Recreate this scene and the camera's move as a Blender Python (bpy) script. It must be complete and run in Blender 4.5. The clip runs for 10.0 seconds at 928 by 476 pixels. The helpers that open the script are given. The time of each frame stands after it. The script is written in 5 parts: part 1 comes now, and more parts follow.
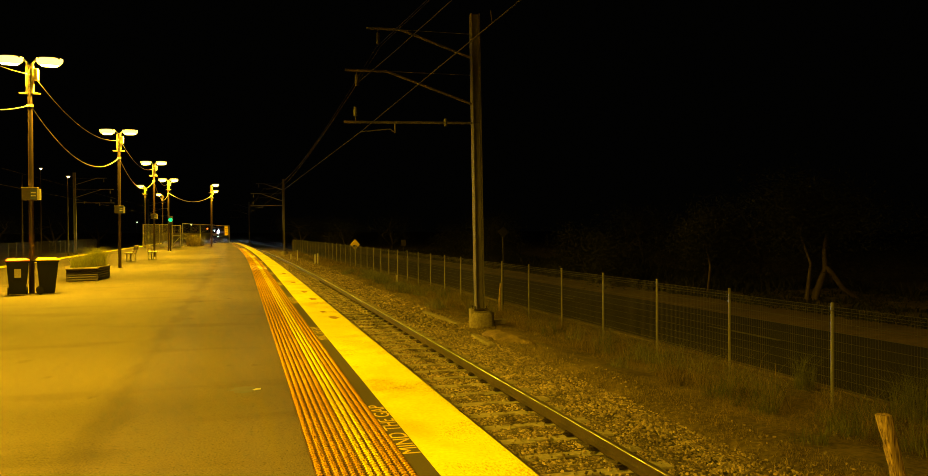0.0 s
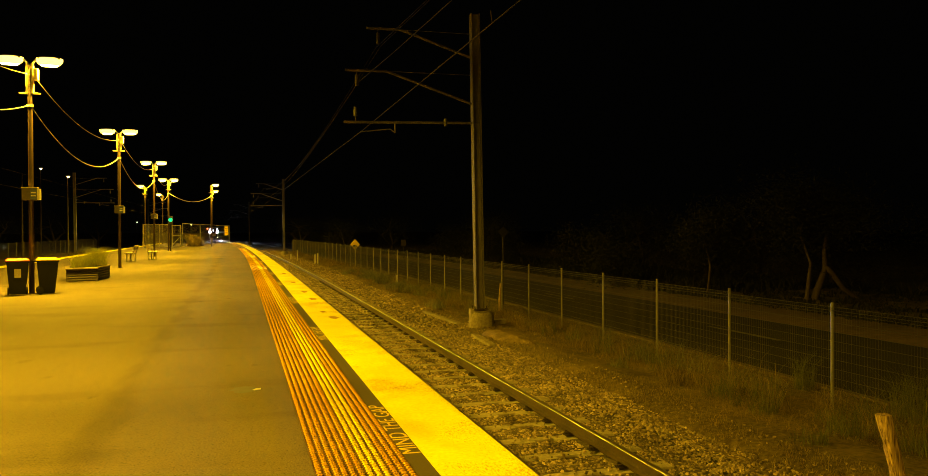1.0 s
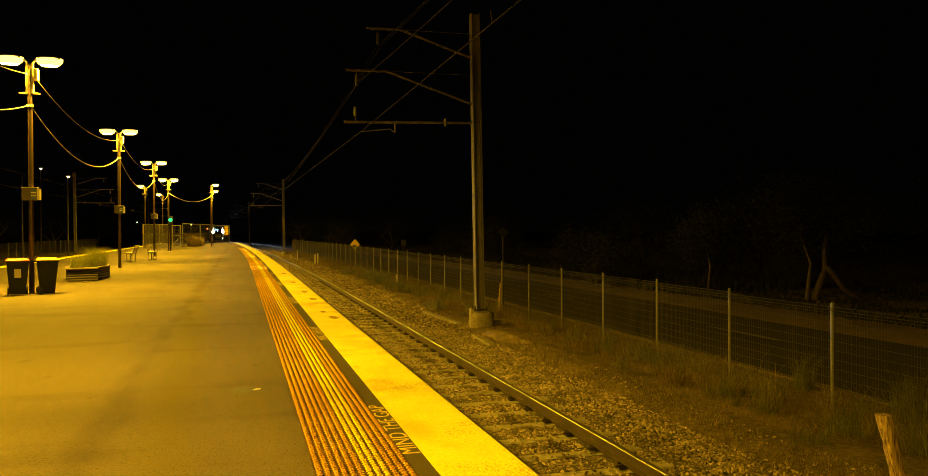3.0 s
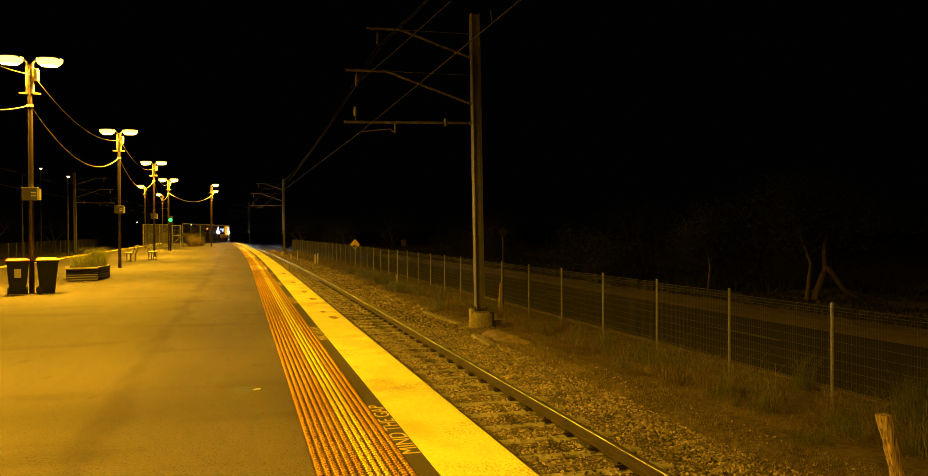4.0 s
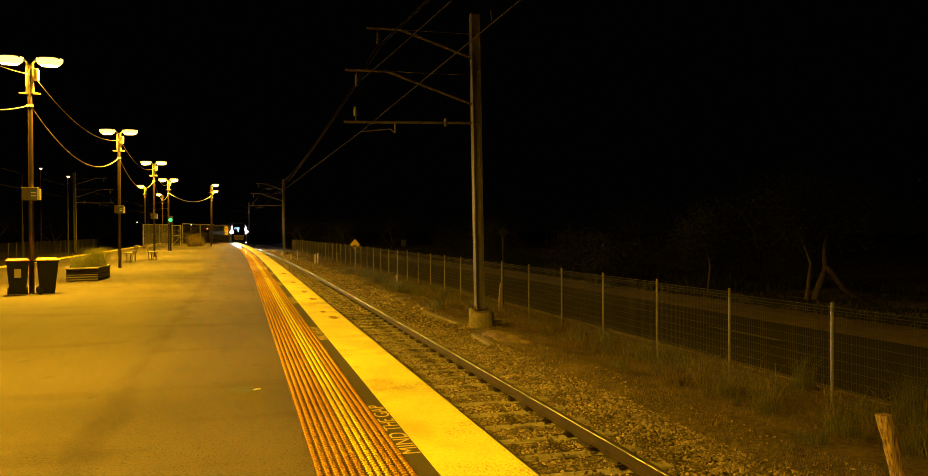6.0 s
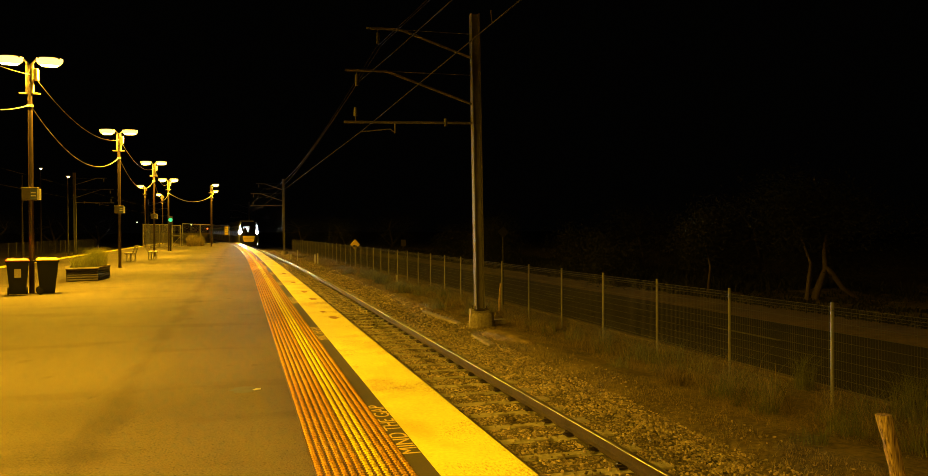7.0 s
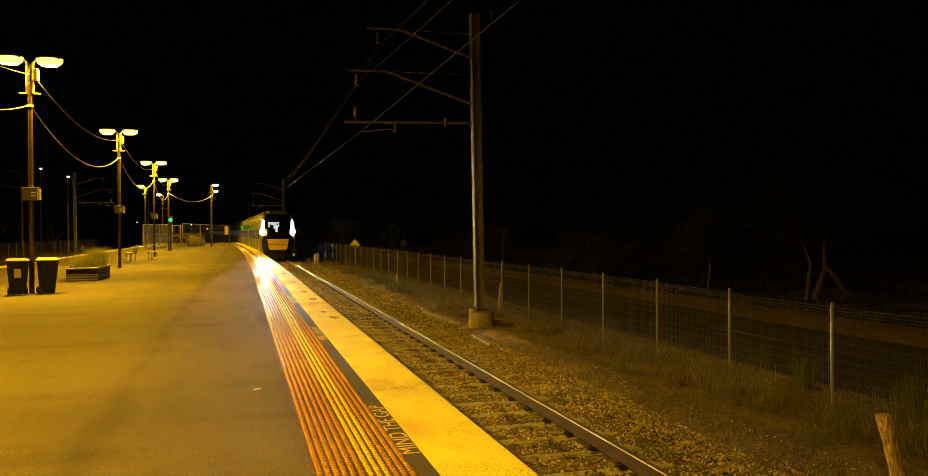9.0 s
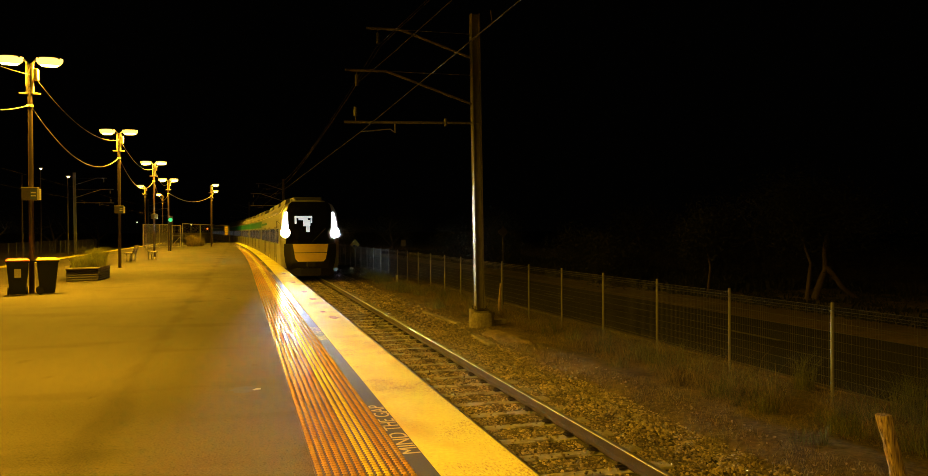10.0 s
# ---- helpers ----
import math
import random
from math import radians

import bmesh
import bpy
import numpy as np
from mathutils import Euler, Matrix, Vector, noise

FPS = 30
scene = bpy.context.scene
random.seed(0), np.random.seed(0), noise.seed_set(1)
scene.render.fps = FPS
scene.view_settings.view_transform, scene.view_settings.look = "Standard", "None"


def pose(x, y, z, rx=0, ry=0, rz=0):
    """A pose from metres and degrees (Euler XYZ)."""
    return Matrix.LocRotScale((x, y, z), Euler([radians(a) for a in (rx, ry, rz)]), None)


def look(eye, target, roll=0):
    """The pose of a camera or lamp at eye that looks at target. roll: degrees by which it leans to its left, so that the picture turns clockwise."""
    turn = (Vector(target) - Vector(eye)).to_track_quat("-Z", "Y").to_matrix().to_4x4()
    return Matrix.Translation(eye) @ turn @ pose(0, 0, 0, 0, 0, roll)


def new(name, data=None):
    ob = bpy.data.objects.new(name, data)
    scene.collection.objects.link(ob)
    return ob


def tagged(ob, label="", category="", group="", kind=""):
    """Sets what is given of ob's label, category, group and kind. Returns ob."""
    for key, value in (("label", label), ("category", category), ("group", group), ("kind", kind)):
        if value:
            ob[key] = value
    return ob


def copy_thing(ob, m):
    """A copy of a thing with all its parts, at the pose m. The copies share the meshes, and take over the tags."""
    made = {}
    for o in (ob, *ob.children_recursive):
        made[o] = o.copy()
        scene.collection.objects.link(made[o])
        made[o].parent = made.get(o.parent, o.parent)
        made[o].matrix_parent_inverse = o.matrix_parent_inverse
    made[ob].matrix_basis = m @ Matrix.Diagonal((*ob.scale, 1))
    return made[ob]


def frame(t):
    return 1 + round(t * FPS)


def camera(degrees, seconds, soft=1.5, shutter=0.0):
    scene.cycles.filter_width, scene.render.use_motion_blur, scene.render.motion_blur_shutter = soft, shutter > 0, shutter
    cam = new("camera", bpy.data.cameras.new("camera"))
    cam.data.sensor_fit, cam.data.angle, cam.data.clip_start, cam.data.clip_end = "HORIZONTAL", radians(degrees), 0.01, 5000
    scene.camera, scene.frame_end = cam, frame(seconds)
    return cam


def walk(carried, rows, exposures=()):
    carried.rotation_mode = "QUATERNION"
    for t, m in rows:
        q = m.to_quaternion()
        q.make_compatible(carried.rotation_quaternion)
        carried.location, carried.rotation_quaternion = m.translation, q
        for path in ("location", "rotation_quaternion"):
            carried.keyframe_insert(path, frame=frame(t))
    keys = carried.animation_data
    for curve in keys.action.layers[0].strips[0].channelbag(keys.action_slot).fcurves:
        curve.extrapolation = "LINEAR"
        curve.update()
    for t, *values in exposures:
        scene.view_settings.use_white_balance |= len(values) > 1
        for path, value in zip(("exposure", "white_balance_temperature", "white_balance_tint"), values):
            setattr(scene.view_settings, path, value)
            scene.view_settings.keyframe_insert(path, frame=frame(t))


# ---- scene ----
cam = camera(61.09, 10.0, soft=0.8)
EYE = (0.0, 0.0, 1.6)
YAW, PITCH = radians(15.91), radians(-0.525)
AHEAD = (math.sin(YAW) * math.cos(PITCH), math.cos(YAW) * math.cos(PITCH), math.sin(PITCH))
VIEW = look(EYE, (AHEAD[0] * 50, AHEAD[1] * 50, 1.6 + AHEAD[2] * 50), -0.24)
walk(cam, [(0, VIEW), (10, VIEW)], exposures=[(0, 0.2, 6500, -6), (2.6, 0.12, 6500, -3), (4.0, 0.05, 6500, 13), (5.5, 0.02, 6500, 12), (7, 0.0, 6500, 10), (8.5, -0.22, 6500, 5), (9.3, -0.32, 6500, 6), (10, -0.42, 6500, 9)])

# ---- light: a night sky, and the sodium lamps of the station ----
world = bpy.data.worlds.new("night")
scene.world = world
world.use_nodes = True
world.node_tree.nodes["Background"].inputs["Color"].default_value = (0.46, 0.42, 0.36, 1)
world.node_tree.nodes["Background"].inputs["Strength"].default_value = 0.0011
SODIUM = (1.0, 0.525, 0.02)
SODIUM_POWER = 8200.0
BOWL_POWER = 4.0
FAR_SODIUM_POWER = 40.0
HEADLAMP_POWER = 62000.0


# ---- materials ----
def mat(name, c1, c2=None, rough=0.7, metal=0.0, fine=60.0, broad=1.5, bump=0.0, island=0.0, rand=0.0, stretch=(1, 1, 1), broad_mix=0.5, fine_stretch=None, scuffs=None, coat=0.0, emit=None, power=0.0, spec=0.5, stains=(), thin=0.0):
    m = bpy.data.materials.new(name)
    m.use_nodes = True
    nt = m.node_tree
    n, ln = nt.nodes, nt.links
    b = n["Principled BSDF"]
    b.inputs["Roughness"].default_value = rough
    b.inputs["Metallic"].default_value = metal
    b.inputs["Coat Weight"].default_value = coat
    b.inputs["Specular IOR Level"].default_value = spec
    if emit:
        b.inputs["Base Color"].default_value = (*c1, 1)
        b.inputs["Emission Color"].default_value = (*emit, 1)
        b.inputs["Emission Strength"].default_value = power
        return m
    c2 = c2 or tuple(x * 0.6 for x in c1)
    tc = n.new("ShaderNodeTexCoord")
    mp = n.new("ShaderNodeMapping")
    mp.inputs["Scale"].default_value = stretch
    ln.new(tc.outputs["Object"], mp.inputs["Vector"])
    f, g = n.new("ShaderNodeTexNoise"), n.new("ShaderNodeTexNoise")
    f.inputs["Scale"].default_value, f.inputs["Detail"].default_value = fine, 6
    g.inputs["Scale"].default_value, g.inputs["Detail"].default_value = broad, 5
    for t in (f, g):
        ln.new(mp.outputs["Vector"], t.inputs["Vector"])
    if fine_stretch:
        ln.new(tc.outputs["Object"], f.inputs["Vector"])
    mx = n.new("ShaderNodeMix")
    mx.inputs["Factor"].default_value = broad_mix
    ln.new(f.outputs["Fac"], mx.inputs["A"])
    ln.new(g.outputs["Fac"], mx.inputs["B"])
    ramp = n.new("ShaderNodeValToRGB")
    ramp.color_ramp.elements[0].position, ramp.color_ramp.elements[1].position = 0.36, 0.64
    ramp.color_ramp.elements[0].color, ramp.color_ramp.elements[1].color = (*c2, 1), (*c1, 1)
    ln.new(mx.outputs["Result"], ramp.inputs["Fac"])
    colour = ramp.outputs["Color"]
    if scuffs:
        # worn patches: fine specks that gather where a broad noise is high
        sp, sb = n.new("ShaderNodeTexNoise"), n.new("ShaderNodeTexNoise")
        sp.inputs["Scale"].default_value, sp.inputs["Detail"].default_value = 1.0, 7
        sb.inputs["Scale"].default_value, sb.inputs["Detail"].default_value = 1.1, 4
        ln.new(tc.outputs["Object"], sb.inputs["Vector"])
        scratch = n.new("ShaderNodeMapping")
        scratch.inputs["Rotation"].default_value = (0, 0, 0.5)
        scratch.inputs["Scale"].default_value = (75, 28, 40)
        ln.new(tc.outputs["Object"], scratch.inputs["Vector"])
        ln.new(scratch.outputs["Vector"], sp.inputs["Vector"])
        add = n.new("ShaderNodeMath")
        add.operation = "ADD"
        ln.new(sp.outputs["Fac"], add.inputs[0])
        ln.new(sb.outputs["Fac"], add.inputs[1])
        sr = n.new("ShaderNodeMapRange")
        sr.inputs["From Min"].default_value, sr.inputs["From Max"].default_value = 1.03, 1.3
        ln.new(add.outputs[0], sr.inputs["Value"])
        worn = n.new("ShaderNodeMix")
        worn.data_type = "RGBA"
        ln.new(sr.outputs["Result"], worn.inputs["Factor"])
        ln.new(colour, worn.inputs["A"])
        worn.inputs["B"].default_value = (*scuffs, 1)
        colour = worn.outputs["Result"]
    for tint, size, low, high, band in stains:
        # soft stains: a stretched noise between two levels, or a strip at a given x
        st = n.new("ShaderNodeTexNoise")
        st.inputs["Scale"].default_value, st.inputs["Detail"].default_value = 1.0, 4
        sm = n.new("ShaderNodeMapping")
        sm.inputs["Scale"].default_value = size
        ln.new(tc.outputs["Object"], sm.inputs["Vector"])
        ln.new(sm.outputs["Vector"], st.inputs["Vector"])
        level = st.outputs["Fac"]
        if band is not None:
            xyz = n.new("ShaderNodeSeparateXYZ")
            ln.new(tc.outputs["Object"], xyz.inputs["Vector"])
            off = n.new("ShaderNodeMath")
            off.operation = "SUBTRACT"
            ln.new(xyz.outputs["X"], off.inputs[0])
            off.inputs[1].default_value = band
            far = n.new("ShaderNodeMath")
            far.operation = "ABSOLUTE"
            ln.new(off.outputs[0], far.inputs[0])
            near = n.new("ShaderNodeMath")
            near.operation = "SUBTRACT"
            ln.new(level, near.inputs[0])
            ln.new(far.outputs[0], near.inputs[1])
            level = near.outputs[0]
        sr = n.new("ShaderNodeMapRange")
        sr.interpolation_type = "SMOOTHSTEP"
        sr.inputs["From Min"].default_value, sr.inputs["From Max"].default_value = low, high
        ln.new(level, sr.inputs["Value"])
        dye = n.new("ShaderNodeMix")
        dye.data_type = "RGBA"
        dye.blend_type = "MULTIPLY"
        ln.new(sr.outputs["Result"], dye.inputs["Factor"])
        ln.new(colour, dye.inputs["A"])
        dye.inputs["B"].default_value = (*tint, 1)
        colour = dye.outputs["Result"]
    if island or rand:
        src = n.new("ShaderNodeNewGeometry").outputs["Random Per Island"] if island else n.new("ShaderNodeObjectInfo").outputs["Random"]
        amount = island or rand
        mr = n.new("ShaderNodeMapRange")
        mr.inputs["To Min"].default_value, mr.inputs["To Max"].default_value = 1 - amount, 1 + amount
        ln.new(src, mr.inputs["Value"])
        hs = n.new("ShaderNodeHueSaturation")
        ln.new(mr.outputs["Result"], hs.inputs["Value"])
        ln.new(colour, hs.inputs["Color"])
        colour = hs.outputs["Color"]
    ln.new(colour, b.inputs["Base Color"])
    rr = n.new("ShaderNodeMapRange")
    rr.inputs["To Min"].default_value, rr.inputs["To Max"].default_value = max(rough - 0.1, 0.03), min(rough + 0.1, 1)
    ln.new(mx.outputs["Result"], rr.inputs["Value"])
    ln.new(rr.outputs["Result"], b.inputs["Roughness"])
    if thin:
        # thin leaves let light through
        tl, ms = n.new("ShaderNodeBsdfTranslucent"), n.new("ShaderNodeMixShader")
        ms.inputs["Fac"].default_value = thin
        ln.new(colour, tl.inputs["Color"])
        ln.new(b.outputs["BSDF"], ms.inputs[1])
        ln.new(tl.outputs["BSDF"], ms.inputs[2])
        ln.new(ms.outputs["Shader"], n["Material Output"].inputs["Surface"])
    if bump:
        bp = n.new("ShaderNodeBump")
        bp.inputs["Distance"].default_value = bump
        bp.inputs["Strength"].default_value = 0.8
        ln.new(f.outputs["Fac"], bp.inputs["Height"])
        ln.new(bp.outputs["Normal"], b.inputs["Normal"])
    return m


def glow(name, colour, power):
    return mat(name, (0.8, 0.8, 0.8), rough=0.3, emit=colour, power=power)


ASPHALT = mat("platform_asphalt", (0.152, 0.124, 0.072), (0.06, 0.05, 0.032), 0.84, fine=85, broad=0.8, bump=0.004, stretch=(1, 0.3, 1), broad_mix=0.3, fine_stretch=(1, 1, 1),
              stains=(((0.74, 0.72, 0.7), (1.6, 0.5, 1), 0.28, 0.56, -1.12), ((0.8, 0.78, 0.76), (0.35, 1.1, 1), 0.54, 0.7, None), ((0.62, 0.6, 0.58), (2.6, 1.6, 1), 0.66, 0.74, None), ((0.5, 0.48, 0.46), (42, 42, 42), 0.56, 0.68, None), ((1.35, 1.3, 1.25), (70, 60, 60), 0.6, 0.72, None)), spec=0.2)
ROAD = mat("road_asphalt", (0.024, 0.021, 0.018), (0.013, 0.012, 0.01), 0.95, fine=80, broad=0.3, bump=0.003)
EDGE_PAINT = mat("yellow_edge_paint", (0.93, 0.92, 0.14), (0.82, 0.74, 0.1), 0.66, fine=30, broad=1.2, bump=0.002, spec=0.15, scuffs=(0.46, 0.29, 0.08),
                 stains=(((0.62, 0.42, 0.3), (2.6, 1.7, 1), 0.66, 0.74, None), ((0.85, 0.74, 0.6), (1.2, 0.5, 1), 0.5, 0.7, None)))
COPING = mat("coping_concrete", (0.4, 0.37, 0.31), (0.24, 0.22, 0.18), 0.85, fine=40, broad=1, bump=0.003)
TILE_DARK = mat("tactile_base_dark", (0.09, 0.075, 0.05), (0.06, 0.05, 0.035), 0.6, fine=60, broad=1)
TILE_BASE = mat("tactile_base_orange", (0.085, 0.045, 0.02), (0.05, 0.026, 0.013), 0.5, fine=60, broad=1)
STUD_ORANGE = mat("orange_stud", (0.62, 0.37, 0.06), (0.5, 0.27, 0.05), 0.24, fine=60, broad=2, coat=0.5)
STUD_YELLOW = mat("yellow_stud", (0.88, 0.74, 0.06), (0.75, 0.58, 0.05), 0.24, fine=60, broad=2, coat=0.5)
LETTER = mat("lettering_paint", (0.75, 0.58, 0.15), (0.55, 0.42, 0.12), 0.6, fine=50, broad=8)
GROUND = mat("dirt_ground", (0.23, 0.175, 0.075), (0.06, 0.047, 0.021), 0.95, fine=14, broad=0.9, bump=0.05)
SAND = mat("pale_sand", (0.3, 0.22, 0.1), (0.11, 0.082, 0.038), 0.95, fine=12, broad=2, bump=0.06)
SPILL = mat("dried_spill", (0.088, 0.09, 0.1), (0.058, 0.06, 0.066), 0.85, fine=40, broad=6)
RUST_STAIN = mat("rust_stain", (0.62, 0.42, 0.07), (0.3, 0.17, 0.04), 0.8, fine=26, broad=5, spec=0.1)
KERB = mat("dusty_kerb", (0.15, 0.115, 0.07), (0.08, 0.06, 0.035), 0.95, fine=20, broad=2, bump=0.004)
VERGE = mat("sandy_verge", (0.2, 0.14, 0.085), (0.09, 0.063, 0.037), 0.95, fine=6, broad=0.5, bump=0.02)
BALLAST_BED = mat("ballast_bed", (0.15, 0.125, 0.09), (0.05, 0.042, 0.03), 0.95, fine=26, broad=2, bump=0.03, stains=(((0.4, 0.37, 0.34), (3, 3, 3), 0.42, 0.52, 3.53),))
STONE = mat("ballast_stone", (0.41, 0.33, 0.245), (0.12, 0.092, 0.067), 0.5, fine=30, broad=1.2, island=0.75, stains=(((0.4, 0.37, 0.34), (3, 3, 3), 0.42, 0.52, 3.53),))
SLEEPER = mat("sleeper_concrete", (0.42, 0.385, 0.32), (0.25, 0.225, 0.18), 0.9, fine=35, broad=2.5, bump=0.004, rand=0.15, stains=(((0.4, 0.37, 0.34), (3, 3, 3), 0.42, 0.52, 0.155),))
RUST = mat("rusty_steel", (0.075, 0.052, 0.028), (0.034, 0.024, 0.014), 0.75, metal=0.0, fine=50, broad=3, bump=0.001)
POLISHED = mat("polished_rail", (0.5, 0.45, 0.37), (0.36, 0.31, 0.24), 0.3, metal=0.8, fine=25, broad=3, stretch=(1, 0.05, 1))
ROOF_EDGE_METAL = mat("roof_edge_metal", (0.66, 0.64, 0.6), (0.5, 0.48, 0.45), 0.25, metal=0.9, fine=25, broad=3)
CLIP = mat("rail_clip", (0.06, 0.045, 0.035), rough=0.6, metal=0.6)
GALV = mat("galvanised_steel", (0.44, 0.43, 0.41), (0.3, 0.29, 0.28), 0.45, metal=0.7, fine=25, broad=2)
POST_GALV = mat("weathered_post_steel", (0.36, 0.35, 0.33), (0.25, 0.243, 0.225), 0.42, metal=0.6, fine=25, broad=2)
WIRE_GALV = mat("mesh_wire", (0.2, 0.197, 0.195), (0.14, 0.138, 0.135), 0.36, metal=0.8, fine=30, broad=2)
MAST_STEEL = mat("mast_steel", (0.21, 0.195, 0.162), (0.125, 0.115, 0.095), 0.68, metal=0.15, spec=0.3, fine=18, broad=1.1, bump=0.001, stretch=(1, 1, 0.3))
POLE_PAINT = mat("brown_pole_paint", (0.05, 0.028, 0.024), (0.028, 0.017, 0.015), 0.5, fine=30, broad=2, stretch=(1, 1, 0.3))
POLE_TOP = mat("cream_bracket", (0.62, 0.55, 0.4), (0.45, 0.4, 0.3), 0.5, fine=30, broad=3)
CABLE = mat("pale_cable", (0.62, 0.6, 0.56), (0.46, 0.44, 0.4), 0.6, fine=20, broad=1)
COPPER = mat("overhead_wire", (0.036, 0.029, 0.023), (0.02, 0.016, 0.012), 0.9, metal=0.0, fine=20, broad=1, spec=0.1)
CERAMIC = mat("insulator_grey", (0.07, 0.065, 0.06), rough=0.4)
CONCRETE = mat("footing_concrete", (0.36, 0.32, 0.24), (0.18, 0.155, 0.11), 0.9, fine=20, broad=2.5, bump=0.008)
BIN_BODY = mat("dark_green_plastic", (0.008, 0.01, 0.008), (0.004, 0.005, 0.004), 0.55, fine=60, broad=3, spec=0.2)
LID_RED = mat("red_lid", (0.4, 0.03, 0.02), (0.26, 0.02, 0.015), 0.45, fine=30, broad=3)
LID_YELLOW = mat("yellow_lid", (0.75, 0.5, 0.04), (0.6, 0.4, 0.04), 0.45, fine=30, broad=3)
RUBBER = mat("black_rubber", (0.012, 0.012, 0.012), rough=0.8)
LABEL = mat("pale_label", (0.6, 0.55, 0.45), rough=0.6)
SLEEPER_WOOD = mat("dark_planter_timber", (0.04, 0.032, 0.022), (0.014, 0.011, 0.008), 0.42, fine=40, broad=3, bump=0.004, stretch=(0.3, 0.3, 3))
CAP_WOOD = mat("planter_capping", (0.2, 0.15, 0.09), (0.11, 0.08, 0.05), 0.7, fine=40, broad=3, bump=0.003)
SOIL = mat("soil", (0.05, 0.035, 0.02), rough=0.95, fine=30, bump=0.02)
POST_WOOD = mat("weathered_timber", (0.66, 0.48, 0.28), (0.1, 0.055, 0.028), 0.85, fine=9, broad=3.5, bump=0.02, stretch=(7, 7, 0.4), broad_mix=0.2)
SLAT = mat("bench_slat", (0.34, 0.27, 0.15), (0.24, 0.18, 0.1), 0.55, fine=30, broad=4, rand=0.12)
SIGN_GREY = mat("sign_grey", (0.4, 0.38, 0.33), (0.28, 0.26, 0.22), 0.5, fine=20, broad=3)
SIGN_BLUE = mat("sign_blue", (0.05, 0.09, 0.3), rough=0.4)
SIGN_WHITE = mat("sign_white", (0.75, 0.72, 0.65), rough=0.5)
ROAD_MARK = mat("worn_road_paint", (0.2, 0.19, 0.17), (0.08, 0.08, 0.07), 0.8, fine=30, broad=3)
SIGN_DARK = mat("dark_sign_paint", (0.1, 0.085, 0.06), (0.06, 0.05, 0.035), 0.6, fine=20, broad=3)
PALE_SHRUB = mat("grey_green_shrub", (0.27, 0.29, 0.2), (0.13, 0.145, 0.09), 0.8, fine=8, broad=1, island=0.5, thin=0.4)
SIGN_YELLOW = mat("sign_yellow", (0.75, 0.57, 0.06), (0.6, 0.45, 0.05), 0.4, fine=20, broad=3)
DARK_METAL = mat("dark_metal", (0.03, 0.03, 0.032), rough=0.5, metal=0.4)
WHITE_FRAME = mat("white_painted_steel", (0.6, 0.57, 0.5), (0.45, 0.42, 0.37), 0.5, fine=20, broad=2)
GRASS_DRY = mat("dry_grass", (0.33, 0.26, 0.115), (0.15, 0.12, 0.055), 0.85, fine=8, broad=0.8, island=0.7, thin=0.4)
PLANTER_GRASS = mat("planter_grass", (0.4, 0.4, 0.1), (0.19, 0.2, 0.05), 0.6, fine=8, broad=0.8, island=0.4, thin=0.4)
GRASS_GREEN = mat("green_grass", (0.22, 0.24, 0.09), (0.1, 0.115, 0.045), 0.75, fine=8, broad=0.8, island=0.45, thin=0.4)
# near-black leaves: the lack of light beyond the road is in the colour
UNLIT_LEAF = mat("unlit_gum_leaf", (0.02, 0.022, 0.012), (0.01, 0.012, 0.007), 0.9, fine=5, broad=0.6, island=0.4)
# darker copy of the bark, with the gloom painted in
UNLIT_BARK = mat("unlit_bark", (0.07, 0.055, 0.04), (0.04, 0.03, 0.022), 0.9, fine=10, broad=1.5, bump=0.01)
BARK = mat("pale_bark", (0.15, 0.117, 0.08), (0.08, 0.06, 0.04), 0.85, fine=10, broad=1.5, bump=0.01, stretch=(1, 1, 0.3))
TRAIN_SILVER = mat("train_silver", (0.42, 0.42, 0.43), (0.34, 0.34, 0.35), 0.34, metal=0.6, fine=6, broad=0.6)
TRAIN_GREEN = mat("train_green", (0.006, 0.3, 0.29), (0.006, 0.25, 0.24), 0.35, fine=6, broad=0.6, coat=0.3)
TRAIN_GREY = mat("train_roof_grey", (0.05, 0.05, 0.053), (0.035, 0.035, 0.037), 0.55, fine=8, broad=0.8)
TRAIN_YELLOW = mat("train_yellow", (0.9, 0.66, 0.2), (0.82, 0.58, 0.17), 0.35, fine=8, broad=0.8, coat=0.3)
TRAIN_BLACK = mat("train_black", (0.012, 0.012, 0.014), rough=0.35)
TRAIN_GLASS = mat("train_glass", (0.006, 0.007, 0.009), (0.004, 0.004, 0.005), 0.08, fine=3, broad=0.5)
WINDOW_LIT = mat("train_window_glow", (0.02, 0.022, 0.025), rough=0.12, emit=(0.8, 0.88, 0.9), power=0.025)
DOOR_LIT = mat("train_door_glow", (0.02, 0.022, 0.025), rough=0.12, emit=(0.9, 0.9, 0.75), power=0.06)
DOOR_SKIN = mat("train_door_skin", (0.24, 0.24, 0.25), (0.2, 0.2, 0.21), 0.4, metal=0.3, fine=6, broad=0.6)
CAB_LIT = glow("cab_doorway_glow", (0.6, 0.82, 1.0), 0.85)
HEAD_LIT = glow("headlamp_glow", (0.86, 0.92, 1.0), HEADLAMP_POWER)
STRIP_LIT = glow("headlamp_strip_glow", (0.8, 0.88, 1.0), 9.0)
DITCH_LIT = glow("ditch_lamp_glow", (0.85, 0.92, 1.0), 30.0)
MATT_BLACK = mat("matt_black_beam_fin", (0.005, 0.005, 0.0055), (0.0035, 0.0035, 0.0035), 0.8, spec=0.15)
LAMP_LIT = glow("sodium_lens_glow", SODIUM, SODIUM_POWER)
